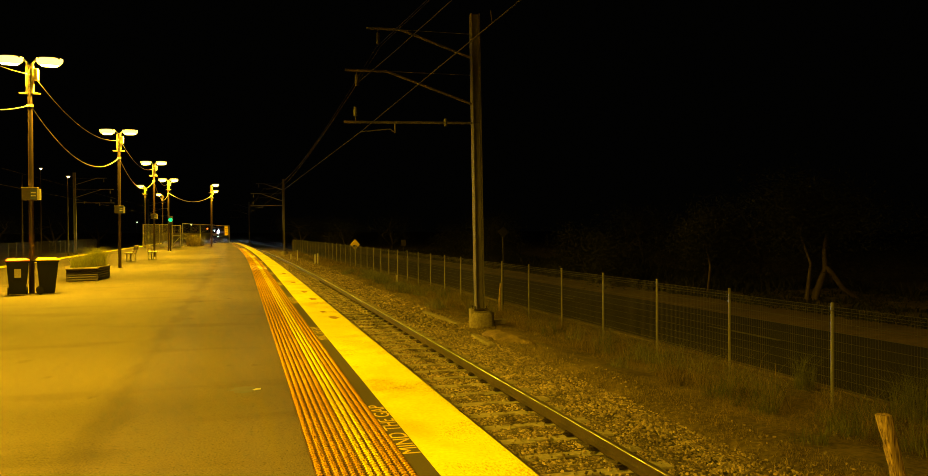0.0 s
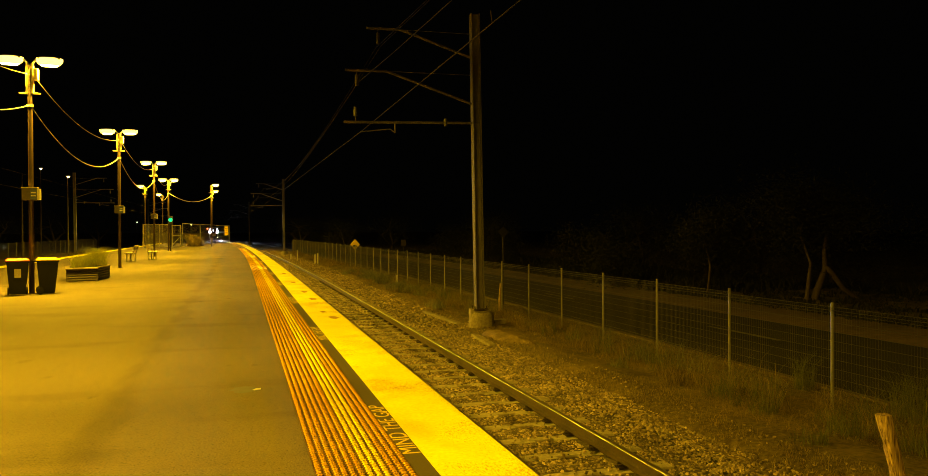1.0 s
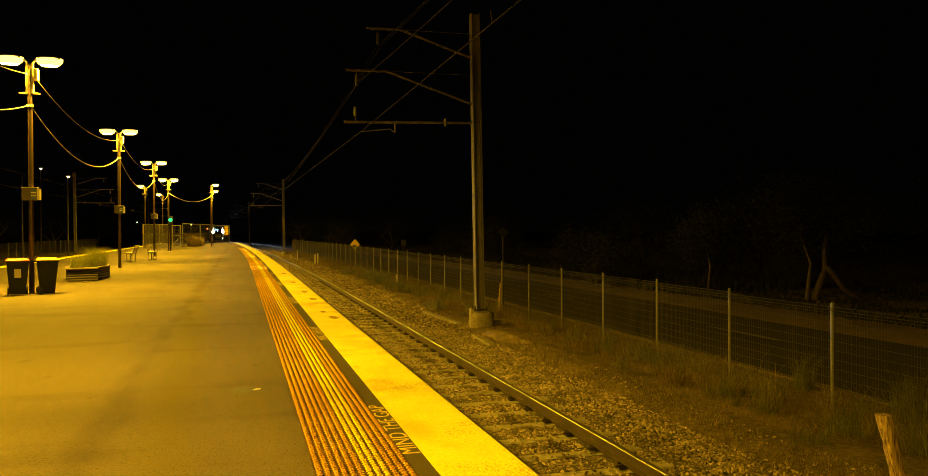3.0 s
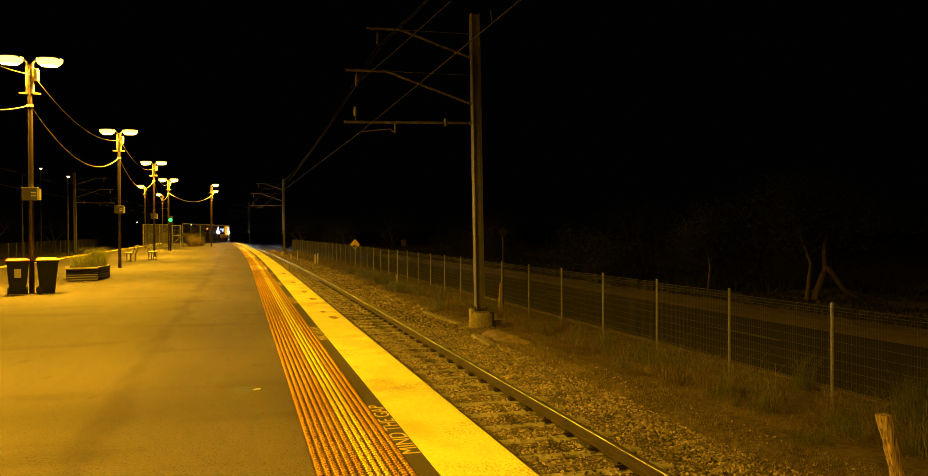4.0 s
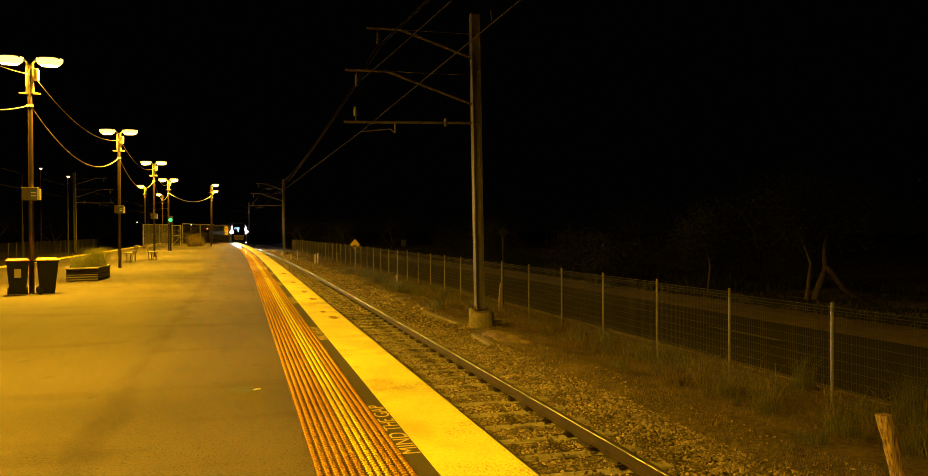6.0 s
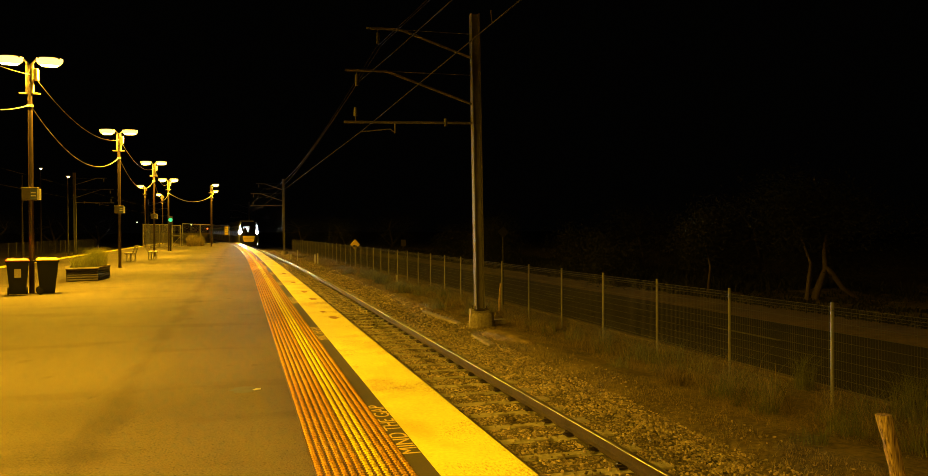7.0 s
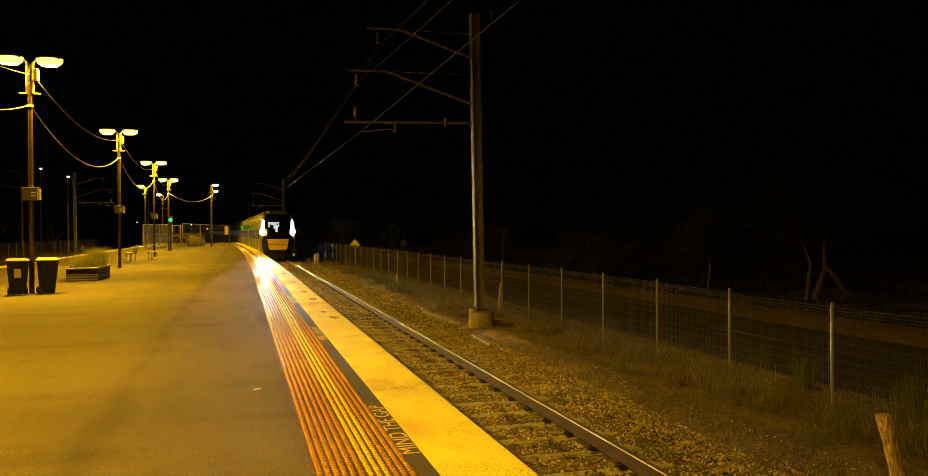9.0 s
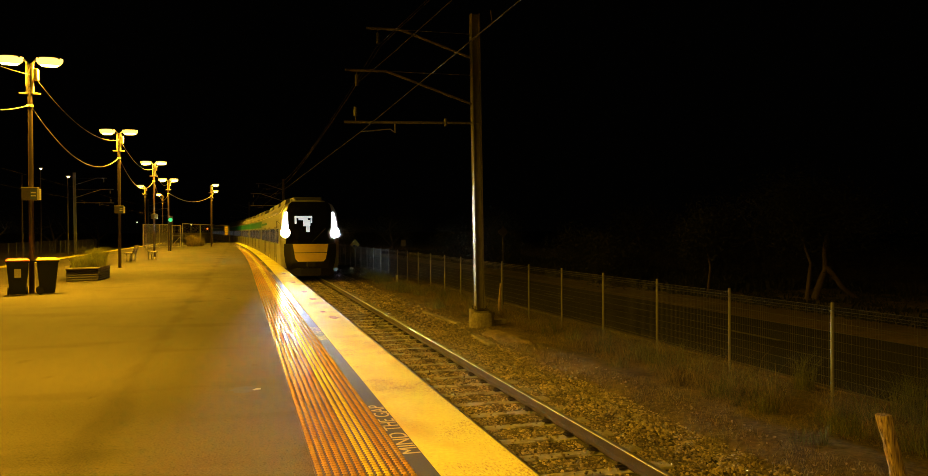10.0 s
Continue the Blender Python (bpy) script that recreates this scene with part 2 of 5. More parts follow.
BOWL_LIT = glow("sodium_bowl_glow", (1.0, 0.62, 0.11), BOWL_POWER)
LAMP_FAR_LIT = glow("far_sodium_glow", (1.0, 0.6, 0.2), FAR_SODIUM_POWER)
WHITE_FAR_LIT = glow("far_white_glow", (1.0, 0.9, 0.7), 6.0)
GREEN_LIT = mat("signal_green_glow", (0.01, 0.03, 0.02), rough=0.3, emit=(0.0, 0.95, 0.42), power=1.1)
RED_LIT = glow("red_marker_glow", (1.0, 0.05, 0.02), 3.0)


# ---- mesh helpers ----
class Geo:
    """Collects points and faces for one mesh."""

    def __init__(self):
        self.v, self.f = [], []

    def add(self, verts, faces):
        o = len(self.v)
        self.v += [tuple(p) for p in verts]
        self.f += [tuple(i + o for i in f) for f in faces]
        return self

    def box(self, x0, x1, y0, y1, z0, z1, m=None):
        pts = [(x, y, z) for z in (z0, z1) for y in (y0, y1) for x in (x0, x1)]
        if m is not None:
            pts = [m @ Vector(p) for p in pts]
        return self.add(pts, [(0, 2, 3, 1), (4, 5, 7, 6), (0, 1, 5, 4), (1, 3, 7, 5), (3, 2, 6, 7), (2, 0, 4, 6)])

    def tube(self, pts, radii, n=8, caps=True):
        """A round bar along the points."""
        pts = [Vector(p) for p in pts]
        if not isinstance(radii, (list, tuple)):
            radii = [radii] * len(pts)
        rings = []
        for i, p in enumerate(pts):
            d = (pts[min(i + 1, len(pts) - 1)] - pts[max(i - 1, 0)]).normalized()
            a = d.cross(Vector((0, 0, 1)) if abs(d.z) < 0.9 else Vector((0, 1, 0))).normalized()
            b = d.cross(a)
            rings.append([p + (a * math.cos(k * math.tau / n) + b * math.sin(k * math.tau / n)) * radii[i] for k in range(n)])
        faces = [(i * n + k, i * n + (k + 1) % n, (i + 1) * n + (k + 1) % n, (i + 1) * n + k) for i in range(len(pts) - 1) for k in range(n)]
        if caps:
            faces += [tuple(reversed(range(n))), tuple((len(pts) - 1) * n + k for k in range(n))]
        return self.add([p for r in rings for p in r], faces)

    def sweep(self, profile, ys, shift, closed=True):
        """A profile of (x, z) swept along y, with each section moved sideways by shift(y)."""
        n = len(profile)
        verts = [(x + shift(y), y, z) for y in ys for x, z in profile]
        m = n if closed else n - 1
        faces = [(i * n + k, i * n + (k + 1) % n, (i + 1) * n + (k + 1) % n, (i + 1) * n + k) for i in range(len(ys) - 1) for k in range(m)]
        if closed:
            faces += [tuple(reversed(range(n))), tuple((len(ys) - 1) * n + k for k in range(n))]
        return self.add(verts, faces)

    def loft(self, rings, caps=True):
        n = len(rings[0])
        faces = [(i * n + k, i * n + (k + 1) % n, (i + 1) * n + (k + 1) % n, (i + 1) * n + k) for i in range(len(rings) - 1) for k in range(n)]
        if caps:
            faces += [tuple(reversed(range(n))), tuple((len(rings) - 1) * n + k for k in range(n))]
        return self.add([p for r in rings for p in r], faces)

    def mesh(self, name, material, bevel=0.0, smooth=False):
        me = bpy.data.meshes.new(name)
        me.from_pydata(self.v, [], self.f)
        bm = bmesh.new()
        bm.from_mesh(me)
        bmesh.ops.recalc_face_normals(bm, faces=bm.faces)
        if bevel:
            sharp = [e for e in bm.edges if len(e.link_faces) == 2 and e.calc_face_angle(0) > 0.6]
            bmesh.ops.bevel(bm, geom=sharp, offset=bevel, segments=2, affect="EDGES", profile=0.5)
        if smooth:
            for f in bm.faces:
                f.smooth = True
        bm.to_mesh(me)
        bm.free()
        me.materials.append(material)
        return me


def part(name, geo, material, parent=None, label="", bevel=0.0, smooth=False):
    """One mesh object, under its thing."""
    ob = new(name, geo.mesh(name, material, bevel, smooth))
    ob.parent = parent
    return tagged(ob, label) if label else ob


def thing(name, label, category, group="", kind="", at=(0, 0, 0), turn=0.0):
    ob = new(name)
    ob.matrix_basis = pose(*at, 0, 0, turn)
    return tagged(ob, label, category, group, kind)


def raw(name, verts, faces, material):
    me = bpy.data.meshes.new(name)
    me.from_pydata(verts, [], faces)
    me.materials.append(material)
    return me


# ---- plan ----
RAIL_Z = -0.74
TRACK_X = 3.375
GROUND_Z = -1.12
EDGE_X = 1.875
FAR_EDGE_X = -11.0
PLATFORM_END = 121.0


def bend(y):
    """How far the line has swung to the west at y."""
    if y < 28:
        return 0.0
    if y < 172:
        return -((y - 28) ** 2) / 4000
    if y < 235:
        return -5.184 - 0.072 * (y - 172)
    if y < 307:
        return -9.72 - 0.072 * (y - 235) + (y - 235) ** 2 / 2000
    return -12.312


def verge_z(x, y):
    """Height of the dirt between the ballast and the road, x without the bend."""
    z = float(np.interp(x, (5.2, 5.7, 6.2, 7.0, 8.5, 9.6), (-1.14, -1.04, -0.93, -1.0, -1.1, -1.12)))
    if 5.7 < x < 9.5 and -20 < y < 140:
        z += 0.05 * noise.noise(Vector((x * 0.9, y * 0.5, 1.0)))
    return z


def steps(a, b, d):
    n = max(1, round((b - a) / d))
    return [a + (b - a) * i / n for i in range(n + 1)]


# ---- ground, platform and track ----
def build_ground():
    xs = [-1500, -300, -60, -23, -16, -11.5, 0, 2, 5.2] + steps(5.7, 9.45, 0.375) + [9.6, 10.6, 14.6, 18.2, 22, 40, 80, 300, 1500]
    ys = [-300, -40] + steps(-20, 30, 0.6) + steps(32, 140, 2.5) + [180, 260, 400, 800, 2500]
    zs = {18.2: -1.1, 22: -1.05, 40: -1.0}
    verts, faces = [], []
    for y in ys:
        for x in xs:
            z = verge_z(x, y) if 5 < x < 9.7 else zs.get(x, GROUND_Z)
            verts.append((x + (bend(y) if abs(x) < 40 else 0), y, z))
    n = len(xs)
    faces = [(j * n + i, j * n + i + 1, (j + 1) * n + i + 1, (j + 1) * n + i) for j in range(len(ys) - 1) for i in range(n - 1)]
    ob = new("ground", raw("ground", verts, faces, GROUND))
    tagged(ob, "sandy dirt ground with sparse dry grass beside the railway", "ground", kind="structure")
    road = Geo().sweep([(9.72, -1.18), (15.0, -1.18), (15.0, -1.1), (12.4, -1.06), (9.72, -1.1)], steps(-30, 260, 5), bend)
    tagged(part("road", road, ROAD), "dark asphalt road beyond the mesh fence", "road", kind="structure")
    verge = Geo().sweep([(15.0, -1.18), (17.6, -1.18), (17.6, -1.07), (16.4, -1.04), (15.0, -1.095)], steps(-30, 260, 5), bend)
    tagged(part("verge", verge, VERGE), "pale sandy verge on the far side of the road", "verge", kind="structure")
    kerb = Geo().sweep([(9.56, -1.2), (9.72, -1.2), (9.72, -1.085), (9.7, -1.075), (9.58, -1.075), (9.56, -1.085)], steps(-30, 260, 5), bend)
    tagged(part("road_kerb", kerb, KERB), "low dusty concrete kerb between the fence and the road", "kerb", kind="structure")
    dash = thing("road_marking", "worn white dashed centre line on the road", "road marking", kind="structure")
    g = Geo().box(-0.04, 0.04, 0, 3, 0, 0.006)
    me = g.mesh("dash", ROAD_MARK)
    for y in steps(0, 96, 12):
        d = new("dash", me)
        d.parent = dash
        d.matrix_basis = pose(12.4 + bend(y), y + 4, -1.058)


def build_platform():
    ys = steps(-25, PLATFORM_END, 2.0)
    def top(y):
        return EDGE_X + bend(y)
    # body: asphalt deck on a concrete wall, a straight far side and a bent near side
    deck, wall = Geo(), Geo()
    cross = [FAR_EDGE_X + 0.6, -8, -5, -2.5, -1, 0]
    verts, n = [], len(cross) + 1
    for y in ys:
        xs = cross + [1.26]
        verts += [(x + bend(y) * max(0, (x + 10.4) / 11.66), y, 0.0) for x in xs]
    deck.add(verts, [(j * n + i, j * n + i + 1, (j + 1) * n + i + 1, (j + 1) * n + i) for j in range(len(ys) - 1) for i in range(n - 1)])
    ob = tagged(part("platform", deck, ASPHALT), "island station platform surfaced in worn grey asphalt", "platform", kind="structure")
    wall.sweep([(1.78, -1.3), (1.78, -0.2), (1.2, -0.2), (1.2, -1.3)], ys, bend)
    wall.box(FAR_EDGE_X + 0.1, FAR_EDGE_X + 0.5, -25, PLATFORM_END, -1.3, -0.16)
    tagged(part("platform_wall", wall, COPING), "concrete platform retaining wall in shadow above the track", "wall", kind="structure")
    end = Geo().box(FAR_EDGE_X + 0.5, EDGE_X + bend(PLATFORM_END), PLATFORM_END, PLATFORM_END + 0.2, -1.3, -0.01)
    part("end_wall", end, COPING, ob)
    edge = Geo()
    edge.sweep([(1.252, -0.2), (1.85, -0.2), (EDGE_X, -0.17), (EDGE_X, -0.02), (1.86, 0.006), (1.252, 0.006)], ys, bend)
    tagged(part("platform_edge", edge, EDGE_PAINT), "bright yellow painted coping along the platform edge, scuffed", "platform edge", kind="structure")
    far = Geo().box(FAR_EDGE_X, FAR_EDGE_X + 0.62, -25, PLATFORM_END, -0.16, 0.006)
    tagged(part("platform_edge", far, EDGE_PAINT), "yellow painted coping along the far platform edge", "platform edge", kind="structure")


def build_tactile():
    strip = thing("tactile_strip", "orange and yellow studded tactile warning strip set in the platform", "tactile paving", kind="structure")
    part("backing", Geo().sweep([(0.465, -0.01), (1.25, -0.01), (1.25, 0.003), (0.465, 0.003)], steps(-25, PLATFORM_END, 2), bend), TILE_DARK, strip)
    part("tile_base", Geo().sweep([(0.465, -0.01), (1.112, -0.01), (1.112, 0.005), (0.465, 0.005)], steps(-25, PLATFORM_END, 2), bend), TILE_BASE, strip)
    pitch = 0.0535
    k = 6
    for row in range(12):
        x0 = 0.495 + row * 0.0535
        colour = STUD_YELLOW if 6 <= row <= 8 else STUD_ORANGE
        verts, faces = [], []
        y, o = 3.9, 0
        while y < 30:
            sx = x0 + bend(y)
            for r, z in ((0.0205, 0.005), (0.0175, 0.0135), (0.0105, 0.0165)):
                verts += [(sx + r * math.cos(math.tau * a / k), y + r * math.sin(math.tau * a / k), z) for a in range(k)]
            for lv in (0, k):
                faces += [(o + lv + a, o + lv + (a + 1) % k, o + lv + k + (a + 1) % k, o + lv + k + a) for a in range(k)]
            faces.append(tuple(o + 2 * k + a for a in range(k)))
            o += 3 * k
            y += pitch
        ob = new("stud_row", raw("stud_row", verts, faces, colour))
        ob.parent = strip
        verts, faces, o = [], [], 0
        while y < 78:
            sx = x0 + bend(y)
            for r, z in ((0.021, 0.005), (0.0125, 0.0155)):
                verts += [(sx + r * a, y + r * b, z) for a, b in ((1, 0), (0, 1), (-1, 0), (0, -1))]
            faces += [(o + a, o + (a + 1) % 4, o + 4 + (a + 1) % 4, o + 4 + a) for a in range(4)] + [(o + 4, o + 5, o + 6, o + 7)]
            o += 8
            y += pitch
        mid = new("far_stud_row", raw("far_stud_row", verts, faces, colour))
        mid.parent = strip
        for a, b, d in ((78, PLATFORM_END, 2), (-25, 3.85, 4)):
            part("far_stud_row", Geo().sweep([(x0 - 0.019, 0.005), (x0 + 0.019, 0.005), (x0, 0.013)], steps(a, b, d), bend), colour, strip)


def lettering(text, width, height, material):
    """A flat mesh of the words, starting at the origin and reading along x."""
    cu = bpy.data.curves.new("words", "FONT")
    cu.body = text
    cu.extrude = 0.0006
    tmp = new("words", cu)
    bpy.context.view_layer.update()
    me = bpy.data.meshes.new_from_object(tmp.evaluated_get(bpy.context.evaluated_depsgraph_get()))
    bpy.data.objects.remove(tmp)
    co = np.array([v.co[:] for v in me.vertices])
    lo, hi = co.min(0), co.max(0)
    for v in me.vertices:
        v.co = ((v.co.x - lo[0]) / (hi[0] - lo[0]) * width, (v.co.y - lo[1]) / (hi[1] - lo[1]) * height, v.co.z)
    me.materials.clear()
    me.materials.append(material)
    return me


def build_words():
    words = [("MIND", 0.0, 0.60), ("THE", 0.68, 0.40), ("GAP", 1.16, 0.46)]
    meshes = [(lettering(w, width, 0.135, LETTER), start) for w, start, width in words]
    for i in range(7):
        y = 5.52 + i * 6.15
        t = thing("painted_words", "yellow painted words MIND THE GAP on dark strip", "lettering", "painted warnings along the edge", at=(1.243 + bend(y), y, 0.0042), turn=90)
        for me, start in meshes:
            ob = new("word", me)
            ob.parent = t
            ob.matrix_basis = pose(start, 0, 0)


def rail_profile(x):
    z = RAIL_Z
    half = [(0.063, -0.153), (0.063, -0.142), (0.012, -0.122), (0.009, -0.04), (0.034, -0.03), (0.0345, -0.013), (0.02, -0.008)]
    return [(x + a, z + b) for a, b in half] + [(x - a, z + b) for a, b in reversed(half)]


def head_profile(x):
    """The worn, crowned top of the rail, from one gauge corner to the other."""
    turns = [radians(a) for a in range(-75, 76, 15)]
    return [(x + 0.0365 * math.sin(a), RAIL_Z - 0.0175 + 0.02 * math.cos(a)) for a in turns]


def sleeper_mesh():
    g = Geo()
    g.loft([[Vector((x, y, z)) for x, y, z in ((s, -0.125, -0.22), (s, 0.125, -0.22), (s, 0.1, h), (s, -0.1, h))] for s, h in ((-1.03, 0.0), (-0.62, 0.004), (-0.45, -0.02), (0.45, -0.02), (0.62, 0.004), (1.03, 0.0))])
    return g.mesh("sleeper", SLEEPER, 0.008)


def clip_mesh():
    g = Geo()
    g.box(-0.05, 0.05, -0.06, 0.06, 0, 0.018)
    g.tube([(-0.03, -0.05, 0.02), (0.02, -0.045, 0.05), (0.045, 0.0, 0.035), (0.02, 0.045, 0.05), (-0.03, 0.05, 0.02)], 0.011, 5)
    return g.mesh("rail_clip", CLIP)


def build_track():
    track = thing("track", "railway track on stone ballast with concrete sleepers", "railway track", kind="structure")
    shift = bend
    ys = steps(-25, 60, 2) + steps(62, 330, 4)[0:]
    for x in (TRACK_X - 0.64, TRACK_X + 0.569):
        rail = part("rail", Geo().sweep(rail_profile(x), ys, shift), RUST, track, "rusty brown steel rail", smooth=False)
        part("rail_head", Geo().sweep(head_profile(x), ys, shift, closed=False), POLISHED, rail, "polished running surface")
    sm, cm = sleeper_mesh(), clip_mesh()
    y = 3.3 - 0.695 * 36
    while y < 95:
        a = math.degrees(math.atan2(bend(y) - bend(y + 1), 1))
        s = new("sleeper", sm)
        s.parent = track
        s.matrix_basis = pose(TRACK_X + bend(y), y, RAIL_Z - 0.158, 0, 0, a)
        if 3 < y < 40:
            for side in (-0.64, 0.569):
                for d in (-0.105, 0.105):
                    c = new("rail_clip", cm)
                    c.parent = s
                    c.matrix_basis = pose(side + d, 0, 0.0, 0, 0, 0 if d > 0 else 180)
        y += 0.695
    far = Geo()
    while y < 260:
        far.box(TRACK_X - 1.03 + bend(y), TRACK_X + 1.03 + bend(y), y - 0.1, y + 0.1, RAIL_Z - 0.3, RAIL_Z - 0.158)
        y += 0.695
    tagged(part("far_sleepers", far, SLEEPER, track), kind="stuff")
    bed = Geo().sweep([(1.7, -1.2), (1.7, -0.95), (2.3, -0.925), (4.7, -0.925), (5.1, -0.98), (5.75, -1.14), (5.75, -1.2)], steps(-25, 330, 3), bend)
    tagged(part("ballast_bed", bed, BALLAST_BED), "bed of dusty railway ballast under the track", "ballast", kind="structure")
    second = thing("track_2", "second railway track beyond the platform, mostly hidden", "railway track", kind="structure")
    for x in (-12.0, -13.14):
        part("rail", Geo().sweep(rail_profile(x), steps(-25, 330, 6), lambda y: 0.6 * bend(y)), RUST, second)
    part("ballast", Geo().sweep([(-14.6, -1.14), (-13.9, -0.97), (-11.3, -0.97), (-11.0, -1.14)], steps(-25, 330, 6), lambda y: 0.6 * bend(y), closed=True), BALLAST_BED, second)


def rocks(name, count, x0, x1, y0, y1, size, material, label, seed, surface):
    """Many loose broken stones as one object."""
    rng = np.random.default_rng(seed)
    t = (1 + 5 ** 0.5) / 2
    ico = np.array([(-1, t, 0), (1, t, 0), (-1, -t, 0), (1, -t, 0), (0, -1, t), (0, 1, t), (0, -1, -t), (0, 1, -t), (t, 0, -1), (t, 0, 1), (-t, 0, -1), (-t, 0, 1)]) / 1.9
    tri = [(0, 11, 5), (0, 5, 1), (0, 1, 7), (0, 7, 10), (0, 10, 11), (1, 5, 9), (5, 11, 4), (11, 10, 2), (10, 7, 6), (7, 1, 8), (3, 9, 4), (3, 4, 2), (3, 2, 6), (3, 6, 8), (3, 8, 9), (4, 9, 5), (2, 4, 11), (6, 2, 10), (8, 6, 7), (9, 8, 1)]
    px, py = rng.uniform(x0, x1, count), rng.uniform(y0, y1, count)
    near = (np.abs(np.abs(px - TRACK_X) - 0.569) < 0.09) & (px > 1)
    on_sleeper = (np.abs(((py - 3.3 + 0.3475) % 0.695) - 0.3475) < 0.125) & (np.abs(px - TRACK_X) < 1.05)
    keep = ~(near | (on_sleeper & (rng.random(count) < 0.91)))
    px, py, lifted = px[keep], py[keep], on_sleeper[keep]
    n = len(px)
    s = rng.uniform(size * 0.55, size * 1.25, n)
    shape = ico[None] * rng.uniform(0.5, 1.3, (n, 12, 1)) * rng.uniform(0.6, 1.35, (n, 1, 3))
    a = rng.uniform(0, 6.283, n)
    c, d = np.cos(a)[:, None], np.sin(a)[:, None]
    x = shape[..., 0] * c - shape[..., 1] * d
    y = shape[..., 0] * d + shape[..., 1] * c
    z = shape[..., 2] * 0.8
    base = np.array([surface(u, v) for u, v in zip(px, py)]) + s * rng.uniform(0.0, 0.4, n) + 0.03 * lifted
    bends = np.array([bend(v) for v in py])
    pts = np.stack([x * s[:, None] + (px + bends)[:, None], y * s[:, None] + py[:, None], z * s[:, None] + base[:, None]], -1).reshape(-1, 3)
    faces = (np.array(tri)[None] + 12 * np.arange(n)[:, None, None]).reshape(-1, 3)
    ob = new(name, raw(name, pts.tolist(), faces.tolist(), material))
    return tagged(ob, label, "ballast", kind="stuff")


def bed_height(x, y):
    if x > 5.55:
        return verge_z(x, y)
    if x > 5.1:
        return -0.98 - (x - 5.1) / 0.65 * 0.16
    return -0.93


build_ground()
build_platform()
build_tactile()
build_words()
build_track()
rocks("ballast_stones", 56000, 1.85, 5.75, 3.4, 20, 0.0205, STONE, "loose broken ballast stones between the sleepers", 1, bed_height)
rocks("ballast_stones", 16000, 1.85, 5.95, 20, 48, 0.034, STONE, "loose broken ballast stones further along the track", 2, bed_height)
rocks("ballast_stones", 15000, 1.85, 6.1, 48, 110, 0.045, STONE, "loose broken ballast stones where the line bends away", 12, bed_height)
rocks("ballast_stones", 3500, 1.85, 5.75, -16, 3.4, 0.06, STONE, "loose broken ballast stones under the rails", 9, bed_height)
rocks("scattered_stones", 1100, 5.6, 6.4, 3.4, 34, 0.016, STONE, "stray ballast stones scattered on the dirt", 5, verge_z)


# ---- fences, masts and wires ----
FENCE_X, FENCE_TOP, FENCE_STEP = 8.48, 0.53, 2.56


def fence_panel_mesh():
    """Welded wire panel with a rolled, toothed top, from its first post at y = 0 to the next."""
    g = Geo()
    w, top, bottom = 0.0022, FENCE_TOP - 0.03, -1.0
    n = 50
    for i in range(n + 1):
        y = 0.03 + i * (FENCE_STEP - 0.06) / n
        g.add([(-w, y, bottom), (0, y - w, bottom), (w, y, bottom), (0, y + w, bottom), (-w, y, top), (0, y - w, top), (w, y, top), (0, y + w, top)], [(0, 1, 5, 4), (1, 2, 6, 5), (2, 3, 7, 6), (3, 0, 4, 7)])
        # rolled top
        g.add([(0, y - w, top), (0, y + w, top), (-0.06, y + w, top - 0.045), (-0.06, y - w, top - 0.045)], [(0, 1, 2, 3)])
        g.add([(-0.06, y - w, top - 0.045), (-0.06, y + w, top - 0.045), (0, y + w, top - 0.1), (0, y - w, top - 0.1)], [(0, 1, 2, 3)])
    for k in range(11):
        z = bottom + 0.03 + k * (top - 0.1 - bottom - 0.03) / 10
        g.tube([(0.004, 0, z), (0.004, FENCE_STEP, z)], 0.003, 4)
    g.tube([(0, 0, top), (0, FENCE_STEP, top)], 0.005, 4)
    g.tube([(-0.06, 0, top - 0.045), (-0.06, FENCE_STEP, top - 0.045)], 0.005, 4)
    return g.mesh("wire_mesh", WIRE_GALV)


def fence_post_mesh():
    g = Geo().tube([(0, 0, GROUND_Z - 0.15), (0, 0, FENCE_TOP + 0.02)], 0.026, 8)
    g.tube([(0, 0, FENCE_TOP + 0.02), (0, 0, FENCE_TOP + 0.035)], [0.031, 0.024], 8)
    return g.mesh("post", POST_GALV)


def build_fence():
    pm, wm = fence_post_mesh(), fence_panel_mesh()
    for i in range(-3, 39):
        y = 9.75 + i * FENCE_STEP
        x0, x1 = FENCE_X + bend(y), FENCE_X + bend(y + FENCE_STEP)
        a = math.degrees(math.atan2(x0 - x1, FENCE_STEP))
        f = thing("fence_panel", "galvanised steel post with welded wire mesh fence panel", "fence", "fence along the railway", at=(x0, y, -0.055 if i < 1 else -0.02 if i == 1 else 0), turn=a)
        p = new("post", pm)
        p.parent = f
        w = new("wire_mesh", wm)
        w.parent = f
    # the fence beyond the second track
    low = Geo()
    n = 30
    for i in range(n + 1):
        y = i * 3.0 / n
        low.box(-0.004, 0.004, y - 0.004, y + 0.004, -1.1, 0.55)
    for z in (-1.0, -0.5, 0.0, 0.5):
        low.tube([(0, 0, z), (0, 3, z)], 0.006, 4)
    lm = low.mesh("wire_mesh", WIRE_GALV)
    lp = Geo().tube([(0, 0, -1.2), (0, 0, 0.6)], 0.032, 8).mesh("post", WIRE_GALV)
    for i in range(26):
        f = thing("fence_panel", "dim galvanised mesh fence beyond the second track", "fence", "fence beyond the second track", at=(-22.5, 62 + i * 3.0, 0))
        for nm, me in (("post", lp), ("wire_mesh", lm)):
            o = new(nm, me)
            o.parent = f


